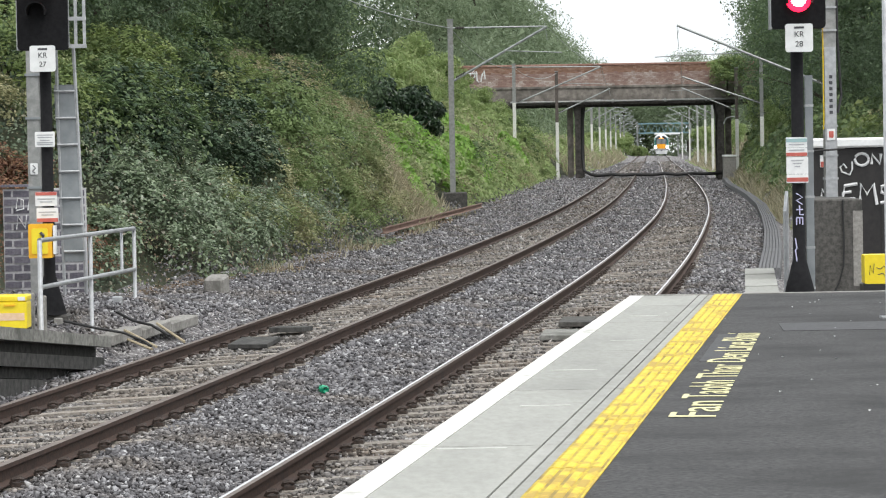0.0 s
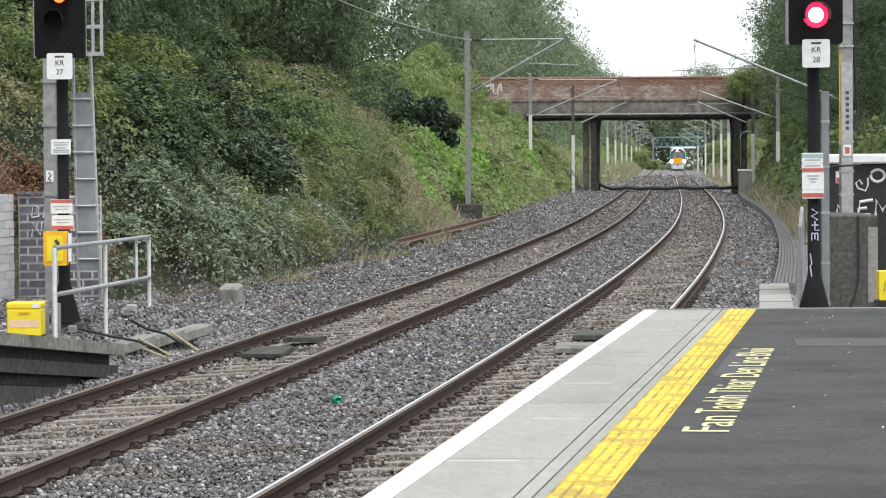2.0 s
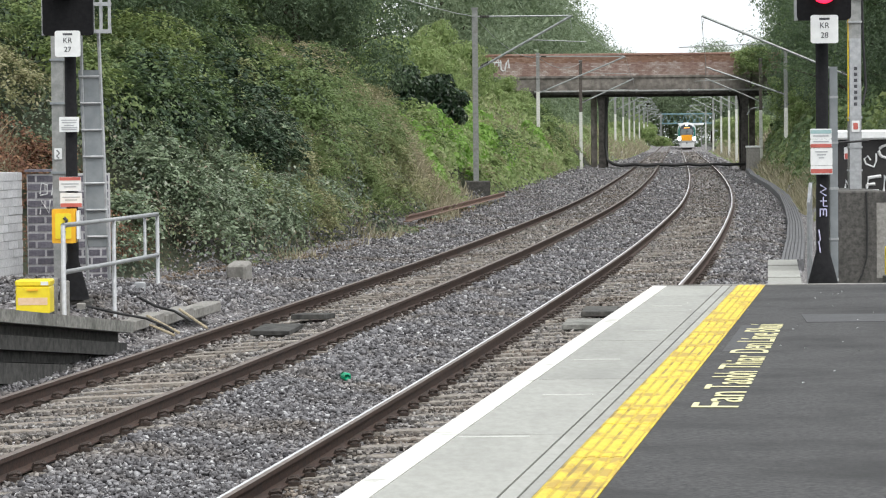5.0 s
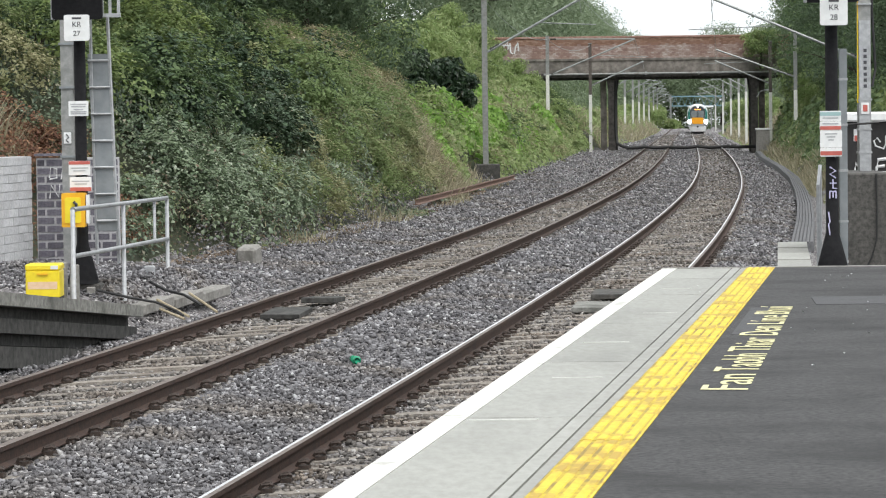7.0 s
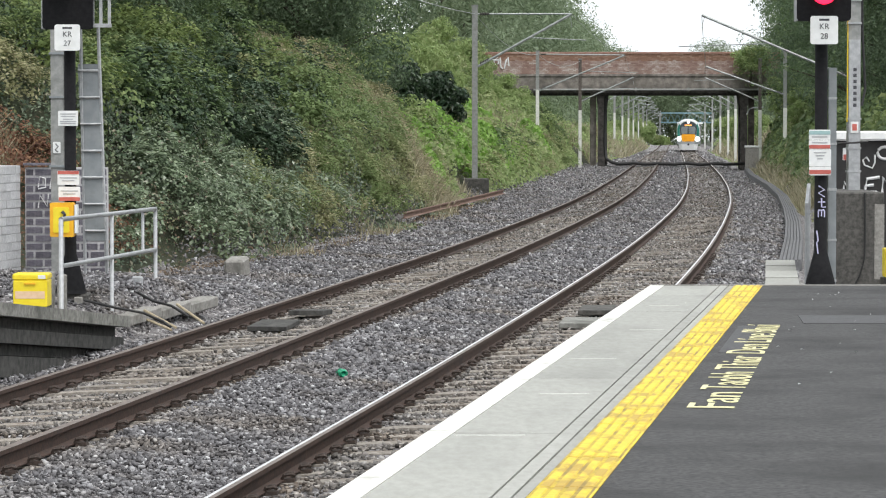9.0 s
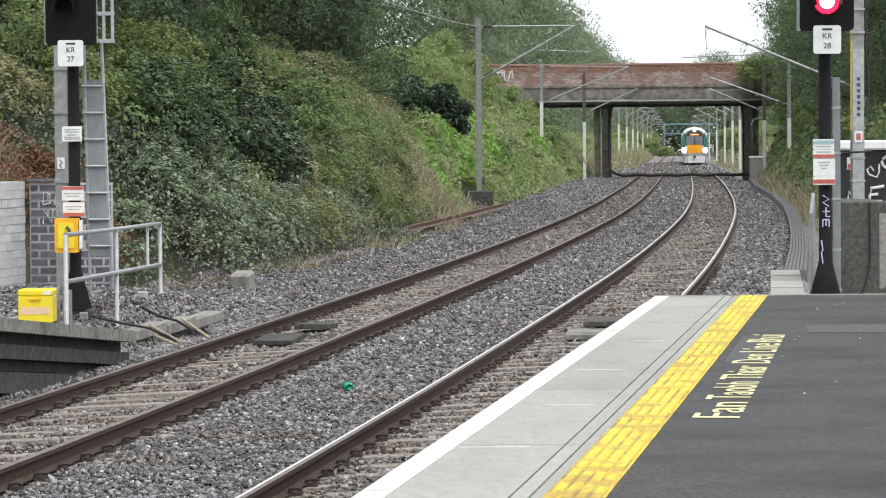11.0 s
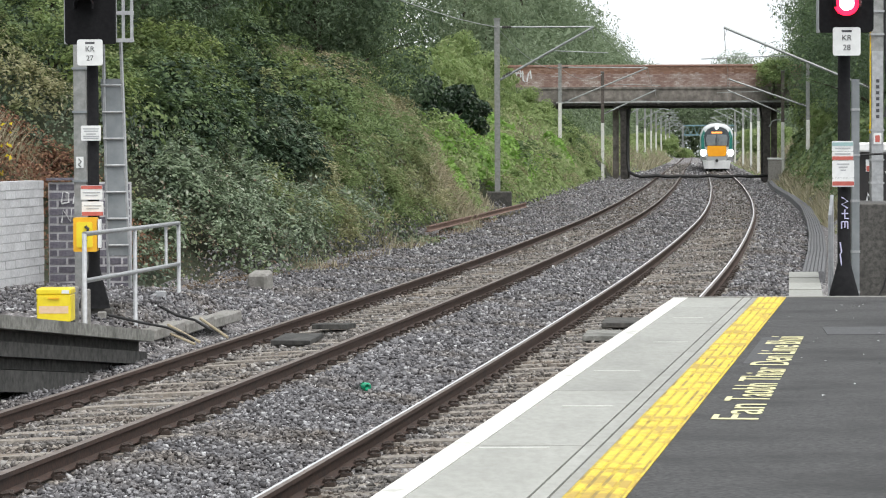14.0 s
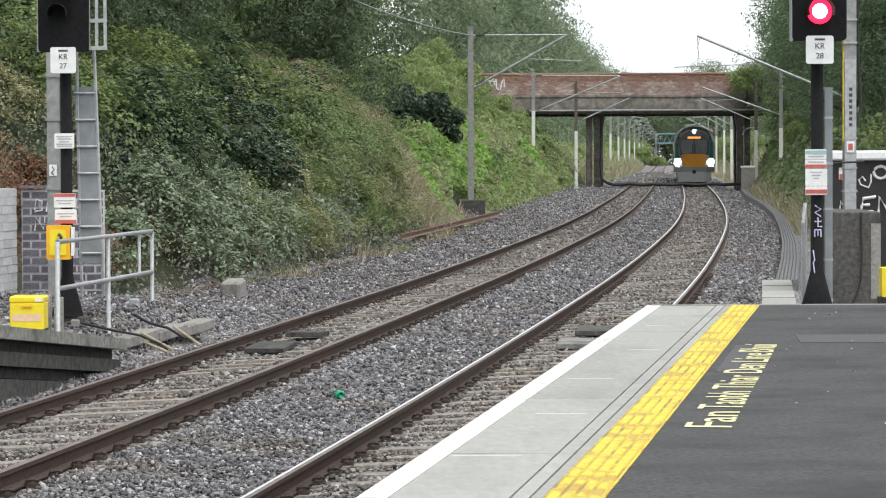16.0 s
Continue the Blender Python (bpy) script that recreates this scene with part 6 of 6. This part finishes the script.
for y, dd, s in ((72, 5, 1.0), (84, 4.5, 1.1), (96, 5, 1.0), (110, 4, 1.0), (130, 4.5, 1.1), (150, 4, 1.1), (175, 4, 1.0), (196, 3.5, 1.0)):
    plant(BUSH, float(right_foot(y)) + dd, y, s * 1.2, 1.0, 0.1)
plant(LIGHT, 3.5, 214.7, 0.72, 0.75, -6.6)
for d, y, s in ((6.4, 211, 1.0), (8.6, 208, 1.3), (7.2, 200, 0.9), (6.2, 190, 0.8)):
    plant(LIGHT, d, y, s, 1.1)


def bank_cover(name, seed, n, ylo, yhi, dlo, dhi, side, leaf, lift, material, label, keep=None, category="undergrowth", far_grow=True):
    """Leaves strewn over a bank in mounds."""
    r = np.random.RandomState(seed)
    y = ylo + (yhi - ylo) * r.uniform(0, 1, n) ** 1.35
    d = r.uniform(dlo, dhi, n)
    x = mid_np(y) + (left_foot(y) - d if side < 0 else right_foot(y) + d)
    if keep is not None:
        k = keep(x, y, d, r)
        x, y, d = x[k], y[k], d[k]
    def domes(x, y):
        u, v = x + 0.7 * np.sin(y * 0.9 + seed), y + 0.7 * np.sin(x * 1.1 + seed)
        big = np.sqrt(np.abs(np.sin(u * 1.15 + v * 0.3) * np.sin(v * 0.62 - u * 0.2 + 1.0)))
        small = np.sqrt(np.abs(np.sin(u * 3.1 - v * 0.9 + 2.0) * np.sin(v * 2.3 + u * 1.2)))
        return 0.95 * big ** 1.4 + 0.3 * small

    def top(x, y, d):
        return height(x, y) + 0.1 + domes(x, y) * lift * np.clip(d / 1.2, 0.15, 1)

    z = top(x, y, d)
    e = 0.12
    nx = (top(x - e, y, d) - top(x + e, y, d)) / (2 * e)
    ny = (top(x, y - e, d) - top(x, y + e, d)) / (2 * e)
    p = np.stack([x, y, z - r.uniform(0, 1, len(x)) ** 2 * 0.35 * lift], -1)
    nrm = np.stack([nx, ny - 0.25, np.ones_like(nx)], -1)
    nrm /= np.linalg.norm(nrm, axis=1, keepdims=True)
    s = leaf * (np.interp(y, [40, 70, 130, 220], [0.8, 1.0, 1.5, 2.2]) if far_grow else 1.0)
    q = leaf_quads(r, p, nrm, s if far_grow else np.full(len(x), leaf), 0.42)
    return tagged(quads(name, q, material), label, category, kind="stuff")


def spur(y, d):
    """How much of a place on the near bank belongs to the dry grassy spur and crest."""
    back = y - 2.2 * np.clip(d, 0, 6)
    return np.maximum(np.exp(-((back - 94.5) / 4.0) ** 2), np.exp(-((y - 93) / 8) ** 2 - ((d - 4.4) / 1.3) ** 2))


def mounds(name, seed, spots, leaf, per, material, label, up=0.75):
    """Mounds of undergrowth: leaves on the skin of low humps and along canes that arch out of them; spots: x, y, radius."""
    r = np.random.RandomState(seed)
    out = []
    for x, y, rad in spots:
        c = np.array([x, y, ground_z(x, y) + 0.05])
        n = int(per * rad ** 2)
        u = r.normal(0, 1, (n, 3)) + np.array([0.35, -0.25, 0.45])
        u /= np.linalg.norm(u, axis=1, keepdims=True)
        u = u[u[:, 2] > -0.35]
        lump = 1 + 0.25 * np.sin(u[:, 0] * 4 + x * 3) * np.sin(u[:, 1] * 5 + y * 2) + 0.14 * np.sin(u[:, 2] * 9 + u[:, 0] * 7 + x)
        p = c + u * (rad * lump * (1 - 0.18 * r.uniform(0, 1, len(u)) ** 2))[:, None] * np.array([1, 1.1, 0.85])
        out.append(leaf_quads(r, p, u + np.array([0, 0, up * 0.4]), np.full(len(p), leaf), 0.17))
        for _ in range(int(5 + 5 * rad)):
            a, reach = r.uniform(0, math.tau), rad * r.uniform(0.9, 1.5)
            f = np.repeat(np.linspace(0.35, 1, 10), 3)
            q = c + np.stack([np.cos(a) * reach * f, np.sin(a) * reach * f, rad * (0.95 + 0.55 * f - 1.0 * f ** 2.4)], -1) + r.normal(0, 0.045, (30, 3))
            out.append(leaf_quads(r, q, np.array([np.cos(a) * 0.3, np.sin(a) * 0.3, 1.0]) + np.zeros((30, 3)), np.full(30, leaf * 1.05), 0.2))
    return tagged(quads(name, np.concatenate(out), material), label, "undergrowth", kind="stuff")


def scatter(seed, n, ylo, yhi, dlo, dhi, rlo, rhi, keep=None, beyond=False):
    """Spots for mounds over the left bank, d metres up from its foot."""
    r = np.random.RandomState(seed)
    y = ylo + (yhi - ylo) * r.uniform(0, 1, n) ** 1.15
    d = r.uniform(dlo, dhi, n)
    rad = r.uniform(rlo, rhi, n)
    x = mid_np(y) + left_foot(y) - d
    back = y - 2.2 * np.clip(d, 0, 6)
    k = (back > 100) & ((np.abs(x - 1.2) > 1.4) | (y < 101) | (y > 114)) & ((np.abs(x - 5.6) > 1.3) | (y < 172) | (y > 188)) if beyond else ((x / y > -0.128) | (y > 54)) & (back < 91) & (spur(y, d) < 0.3)
    if keep is not None:
        k &= keep(x, y, d)
    return list(zip(x[k].tolist(), y[k].tolist(), rad[k].tolist()))


bank_cover("ivy", 31, 45000, 44, 104, -0.8, 4.2, -1, 0.045, 0.3, M_LEAF_IVY, "glossy ivy over the lower bank",
           lambda x, y, d, r: (d < 3.4 + 1.3 * bumps(x, y, 0.5, 51)) & ((x / y > -0.124) | (y > 54)) & (d > 0.1 - 0.75 * bumps(x, y, 0.7, 53) + r.normal(0, 0.12, len(x))) & (spur(y, d) < r.uniform(0.25, 1.1, len(x))) & (y - 2.2 * np.clip(d, 0, 6) < 99))
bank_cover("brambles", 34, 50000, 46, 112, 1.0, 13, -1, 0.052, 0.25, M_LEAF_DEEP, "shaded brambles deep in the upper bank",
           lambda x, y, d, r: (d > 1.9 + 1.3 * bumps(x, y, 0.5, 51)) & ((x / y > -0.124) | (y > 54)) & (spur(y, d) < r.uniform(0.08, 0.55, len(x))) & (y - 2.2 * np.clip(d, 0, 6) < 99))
bank_cover("leaf_litter", 52, 9000, 48, 98, -0.7, 1.2, -1, 0.03, 0.1, M_LITTER, "brown dead leaves and stems along the bank's foot",
           lambda x, y, d, r: bumps(x, y, 0.8, 57) + r.normal(0, 0.3, len(x)) > 0.1, "leaf litter")
def heaps(seed, rows):
    """Large heaps of one growth: a broad hump with smaller ones on it; rows: y, metres up the bank, radius."""
    r = np.random.RandomState(seed)
    out = []
    for y, d, rad in rows:
        for k in range(7):
            a, q = r.uniform(0, math.tau), 0.0 if k == 0 else rad * r.uniform(0.35, 0.8)
            yy = y + math.sin(a) * q * 1.3
            dd = d + math.cos(a) * q
            out.append((mid(yy) + float(left_foot(yy)) - dd, yy, rad * (0.85 if k == 0 else r.uniform(0.4, 0.62))))
    return out


mounds("pale_ivy", 61, scatter(71, 60, 46, 70, 0.1, 2.2, 0.3, 0.6, lambda x, y, d: x / y > -0.108) + heaps(81, [(57.4, 1.3, 0.8), (58, 0.9, 0.8), (59, 0.7, 0.75), (61, 0.9, 0.8), (54, 0.7, 0.7), (63.5, 0.7, 0.7), (60, 1.9, 0.7)]),
       0.045, 420, M_LEAF_PALE, "pale glossy ivy hummocks low on the bank", 0.9)
mounds("bramble_mounds", 62, scatter(72, 40, 50, 98, 2.6, 10, 0.6, 1.2) + heaps(82, [(61.6, 2.9, 1.3), (67.5, 3.3, 1.3), (58, 3.4, 1.2), (73, 4.2, 1.4)]), 0.058, 330, M_LEAF_BUSH, "arching green bramble mounds on the bank")
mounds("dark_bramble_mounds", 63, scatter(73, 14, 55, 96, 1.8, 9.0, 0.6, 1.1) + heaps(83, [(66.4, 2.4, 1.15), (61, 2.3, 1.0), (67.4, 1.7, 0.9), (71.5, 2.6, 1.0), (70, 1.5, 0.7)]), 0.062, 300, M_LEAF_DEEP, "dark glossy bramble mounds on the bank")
mounds("fern_mounds", 64, scatter(74, 36, 66, 98, 1.6, 7.5, 0.5, 1.1, lambda x, y, d: (y > 70) | (d > 4)) + heaps(84, [(76, 2.1, 1.2), (82, 2.6, 1.3), (87, 2.5, 1.3), (75.5, 1.4, 0.9), (91, 1.9, 1.1), (80, 1.6, 1.0), (79, 3.6, 1.3)]),
       0.05, 340, M_LEAF_FERN, "soft mid-green weeds heaped over the bank")
mounds("olive_weeds", 65, scatter(75, 90, 62, 104, 0.1, 1.8, 0.25, 0.55) + heaps(85, [(56, 4.4, 0.9), (55.5, 3.6, 0.8), (57, 5.2, 0.9), (73, 0.8, 0.7), (83, 0.9, 0.75), (67.5, 0.5, 0.6), (88, 0.9, 0.7), (78, 0.6, 0.65)]), 0.04, 420, M_LEAF_OLIVE, "olive and straw-coloured weeds towards the spur", 0.6)
mounds("light_weeds", 91, scatter(92, 70, 104, 214, 0.4, 9, 0.5, 1.15, None, True), 0.075, 150, M_LEAF_LIGHT, "light green weeds heaped on the bank by the bridge", 0.6)
mounds("bramble_mounds", 93, scatter(94, 45, 108, 214, 1.0, 9, 0.6, 1.25, None, True), 0.08, 130, M_LEAF_BUSH, "green bramble mounds on the bank by the bridge")
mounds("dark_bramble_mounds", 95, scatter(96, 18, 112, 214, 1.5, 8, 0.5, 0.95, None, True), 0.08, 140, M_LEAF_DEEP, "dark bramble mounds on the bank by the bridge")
mounds("olive_weeds", 97, scatter(98, 60, 100, 214, 0.0, 5, 0.3, 0.8, None, True), 0.065, 200, M_LEAF_OLIVE, "olive and tan weeds low on the bank by the bridge", 0.6)
mounds("rusty_weeds", 68, heaps(88, [(53.6, 2.7, 0.6), (54.4, 2.3, 0.6), (52.8, 3.2, 0.6)]), 0.035, 420, M_RUSTY_WEED, "rust-brown withered weeds heaped above the wall", 0.5)
mounds("yellow_blossom", 69, heaps(89, [(53.0, 3.35, 0.22)]), 0.026, 700, M_FLOWER, "yellow blossom heads among the weeds above the wall", 0.5)
mounds("dry_tussocks", 67, heaps(87, [(86, 4.1, 0.75), (90, 3.9, 0.85), (94, 3.6, 0.85), (97, 3.1, 0.8), (99, 2.4, 0.7), (98, 1.6, 0.6), (96.5, 1.0, 0.55), (95, 0.5, 0.45)]), 0.034, 520, M_STRAW_TUFT, "dry straw-coloured tussocks along the spur's crest", 0.4)
mounds("light_weeds", 66, scatter(76, 26, 50, 74, 4.0, 8.0, 0.5, 1.0) + heaps(86, [(60, 4.4, 1.0), (63, 4.0, 0.9)]), 0.046, 360, M_LEAF_LIGHT, "light green grassy weeds high on the bank", 0.6)
bank_cover("brambles", 35, 70000, 96, 218, 0.1, 14, -1, 0.075, 0.9, M_LEAF_LIGHT, "mixed brambles and weeds on the bank by the bridge",
           lambda x, y, d, r: (y - 2.2 * np.clip(d, 0, 6) > 96) & ((np.abs(x - 1.2) > 0.75) | (y < 104) | (y > 114)))
bank_cover("brambles", 32, 36000, 60, 215, 0.3, 11, 1, 0.1, 1.0, M_LEAF_BUSH, "tangled brambles covering the bank behind the walkway")
bank_cover("bright_creeper", 33, 60000, 98, 185, 0.6, 6.5, -1, 0.085, 0.95, M_LEAF_BRIGHT, "bright green creeper on the bank by the masts",
           lambda x, y, d, r: (y - 2.2 * np.clip(d, 0, 6) > 98) & (bumps(x, y, 0.3, 77) + r.normal(0, 0.25, len(x)) > np.interp(y, [101, 110, 150, 185], [0.3, -0.25, 0.0, 0.7])) & ((np.abs(x - 1.2) > 0.75) | (y < 104) | (y > 114)))


bank_cover("rusty_weeds", 36, 15000, 44, 54, 0.2, 4.0, -1, 0.035, 0.7, M_RUSTY_WEED, "rust-brown withered weeds above the far wall", None, "weeds")
bank_cover("yellow_blossom", 37, 900, 44, 50, 1.6, 2.8, -1, 0.05, 1.2, M_FLOWER, "yellow blossom among the weeds above the wall",
           lambda x, y, d, r: x / y < -0.133, "flowers")

bank_cover("brambles", 39, 34000, 76, 112, 0.0, 8, -1, 0.036, 0.6, M_LEAF_OLIVE, "thin pale weeds among the dry grass of the spur",
           lambda x, y, d, r: (spur(y, d) > 0.2) & (bumps(x, y, 0.9, 71) + r.normal(0, 0.35, len(x)) > -0.1))


bank_cover("lineside_weeds", 48, 14000, 62, 212, -0.3, 3.5, 1, 0.05, 0.5, M_LEAF_OLIVE, "olive and tan weeds along the walkway",
           lambda x, y, d, r: bumps(x, y, 0.5, 65) + r.normal(0, 0.35, len(x)) > -0.3, "weeds")
bank_cover("lineside_weeds", 38, 26000, 228, 560, -0.3, 8, -1, 0.06, 0.8, M_LEAF_LIGHT, "light green weeds on the low bank beyond the bridge",
           lambda x, y, d, r: bumps(x, y, 0.12, 61) + r.normal(0, 0.3, len(x)) > -0.25, "weeds")
bank_cover("lineside_weeds", 40, 12000, 228, 480, -0.4, 6, 1, 0.06, 0.8, M_LEAF_LIGHT, "green weeds on the low bank beyond the bridge",
           lambda x, y, d, r: bumps(x, y, 0.12, 63) + r.normal(0, 0.3, len(x)) > -0.2, "weeds")


def grass(name, seed, n, place, tall, material, label, width=0.012):
    r = np.random.RandomState(seed)
    x, y = place(r, n)
    z = height(x, y)
    h = tall * r.uniform(0.5, 1.3, len(x))
    wd = width * np.interp(y, [40, 120, 250], [1, 2.2, 4])
    lean = r.normal(0, 0.5, (len(x), 2)) * h[:, None]
    p0 = np.stack([x - wd, y, z - 0.05], -1)
    p1 = np.stack([x + wd, y, z - 0.05], -1)
    p2 = np.stack([x + lean[:, 0], y + lean[:, 1], z + h], -1)
    return tagged(quads(name, np.stack([p0, p1, p2], 1), material, None, True), label, "grass", kind="stuff")


def bank_grass(side, ylo, yhi, dlo, dhi, sx, thr, power=1.0):
    def place(r, n):
        y = r.uniform(ylo, yhi, n)
        d = dlo + (dhi - dlo) * r.uniform(0, 1, n) ** power
        x = mid_np(y) + (left_foot(y) - d if side < 0 else right_foot(y) + d)
        k = bumps(x, y, sx, 91 + side) + r.normal(0, 0.3, n) > thr
        return x[k], y[k]
    return place


def spur_grass(r, n):
    y, d = r.uniform(70, 116, n), r.uniform(-0.2, 9.5, n)
    k = spur(y, d) > r.uniform(0.15, 0.9, n)
    y, d = y[k], d[k]
    return mid_np(y) + left_foot(y) - d, y


grass("dry_grass", 41, 110000, spur_grass, 0.45, M_GRASS_DRY, "dry tan grass on the cutting's spur", 0.01)
grass("dry_grass", 46, 40000, bank_grass(-1, 100, 215, 2, 12, 0.25, 0.35), 0.8, M_GRASS_DRY, "dry tan grass on the bank by the bridge")
grass("dry_grass", 47, 12000, bank_grass(-1, 44, 54, 2.4, 6, 0.5, -0.2), 0.5, M_GRASS_DRY, "dry rusty grass above the far wall")
grass("dry_grass", 42, 22000, bank_grass(1, 70, 210, -0.2, 5, 0.3, -0.3, 1.4), 0.38, M_GRASS_DRY, "dry tan grass along the bank behind the walkway")
grass("dry_grass", 43, 26000, bank_grass(-1, 228, 520, -0.2, 6, 0.2, -0.3), 0.55, M_GRASS_DRY, "dry pale grass beside the line beyond the bridge")
grass("dry_grass", 44, 14000, bank_grass(1, 228, 420, -0.2, 5, 0.2, -0.2), 0.55, M_GRASS_DRY, "dry pale grass beside the line beyond the bridge")
grass("dry_grass", 45, 5000, bank_grass(-1, 60, 110, -0.7, 2.2, 0.6, 0.35), 0.25, M_GRASS_DRY, "thin grass along the foot of the bank")


r_ = np.random.RandomState(5)
px, py = r_.uniform(2.0, 4.5, 60), r_.uniform(13, 29, 60)
tagged(quads("platform_grit", leaf_quads(r_, np.stack([px, py, np.full(60, PLAT_Z + 0.006)], -1), np.tile([0, 0, 1.0], (60, 1)), 0.012, 0.1), M_SIGNWHITE), "scattered pale specks of grit on the asphalt", "grit", kind="stuff")


# ---- what moves ----
def motions():
    turn = -math.degrees(math.atan(SLOPE))
    rows = []
    for t in range(0, 17, 2):
        y = 220.5 + 25.0 * (16 - t)
        rows.append((float(t), pose(17.8 + (y - 220) * SLOPE, y, drop(y), 0, 0, turn)))
    walk(TRAIN, rows)


motions()
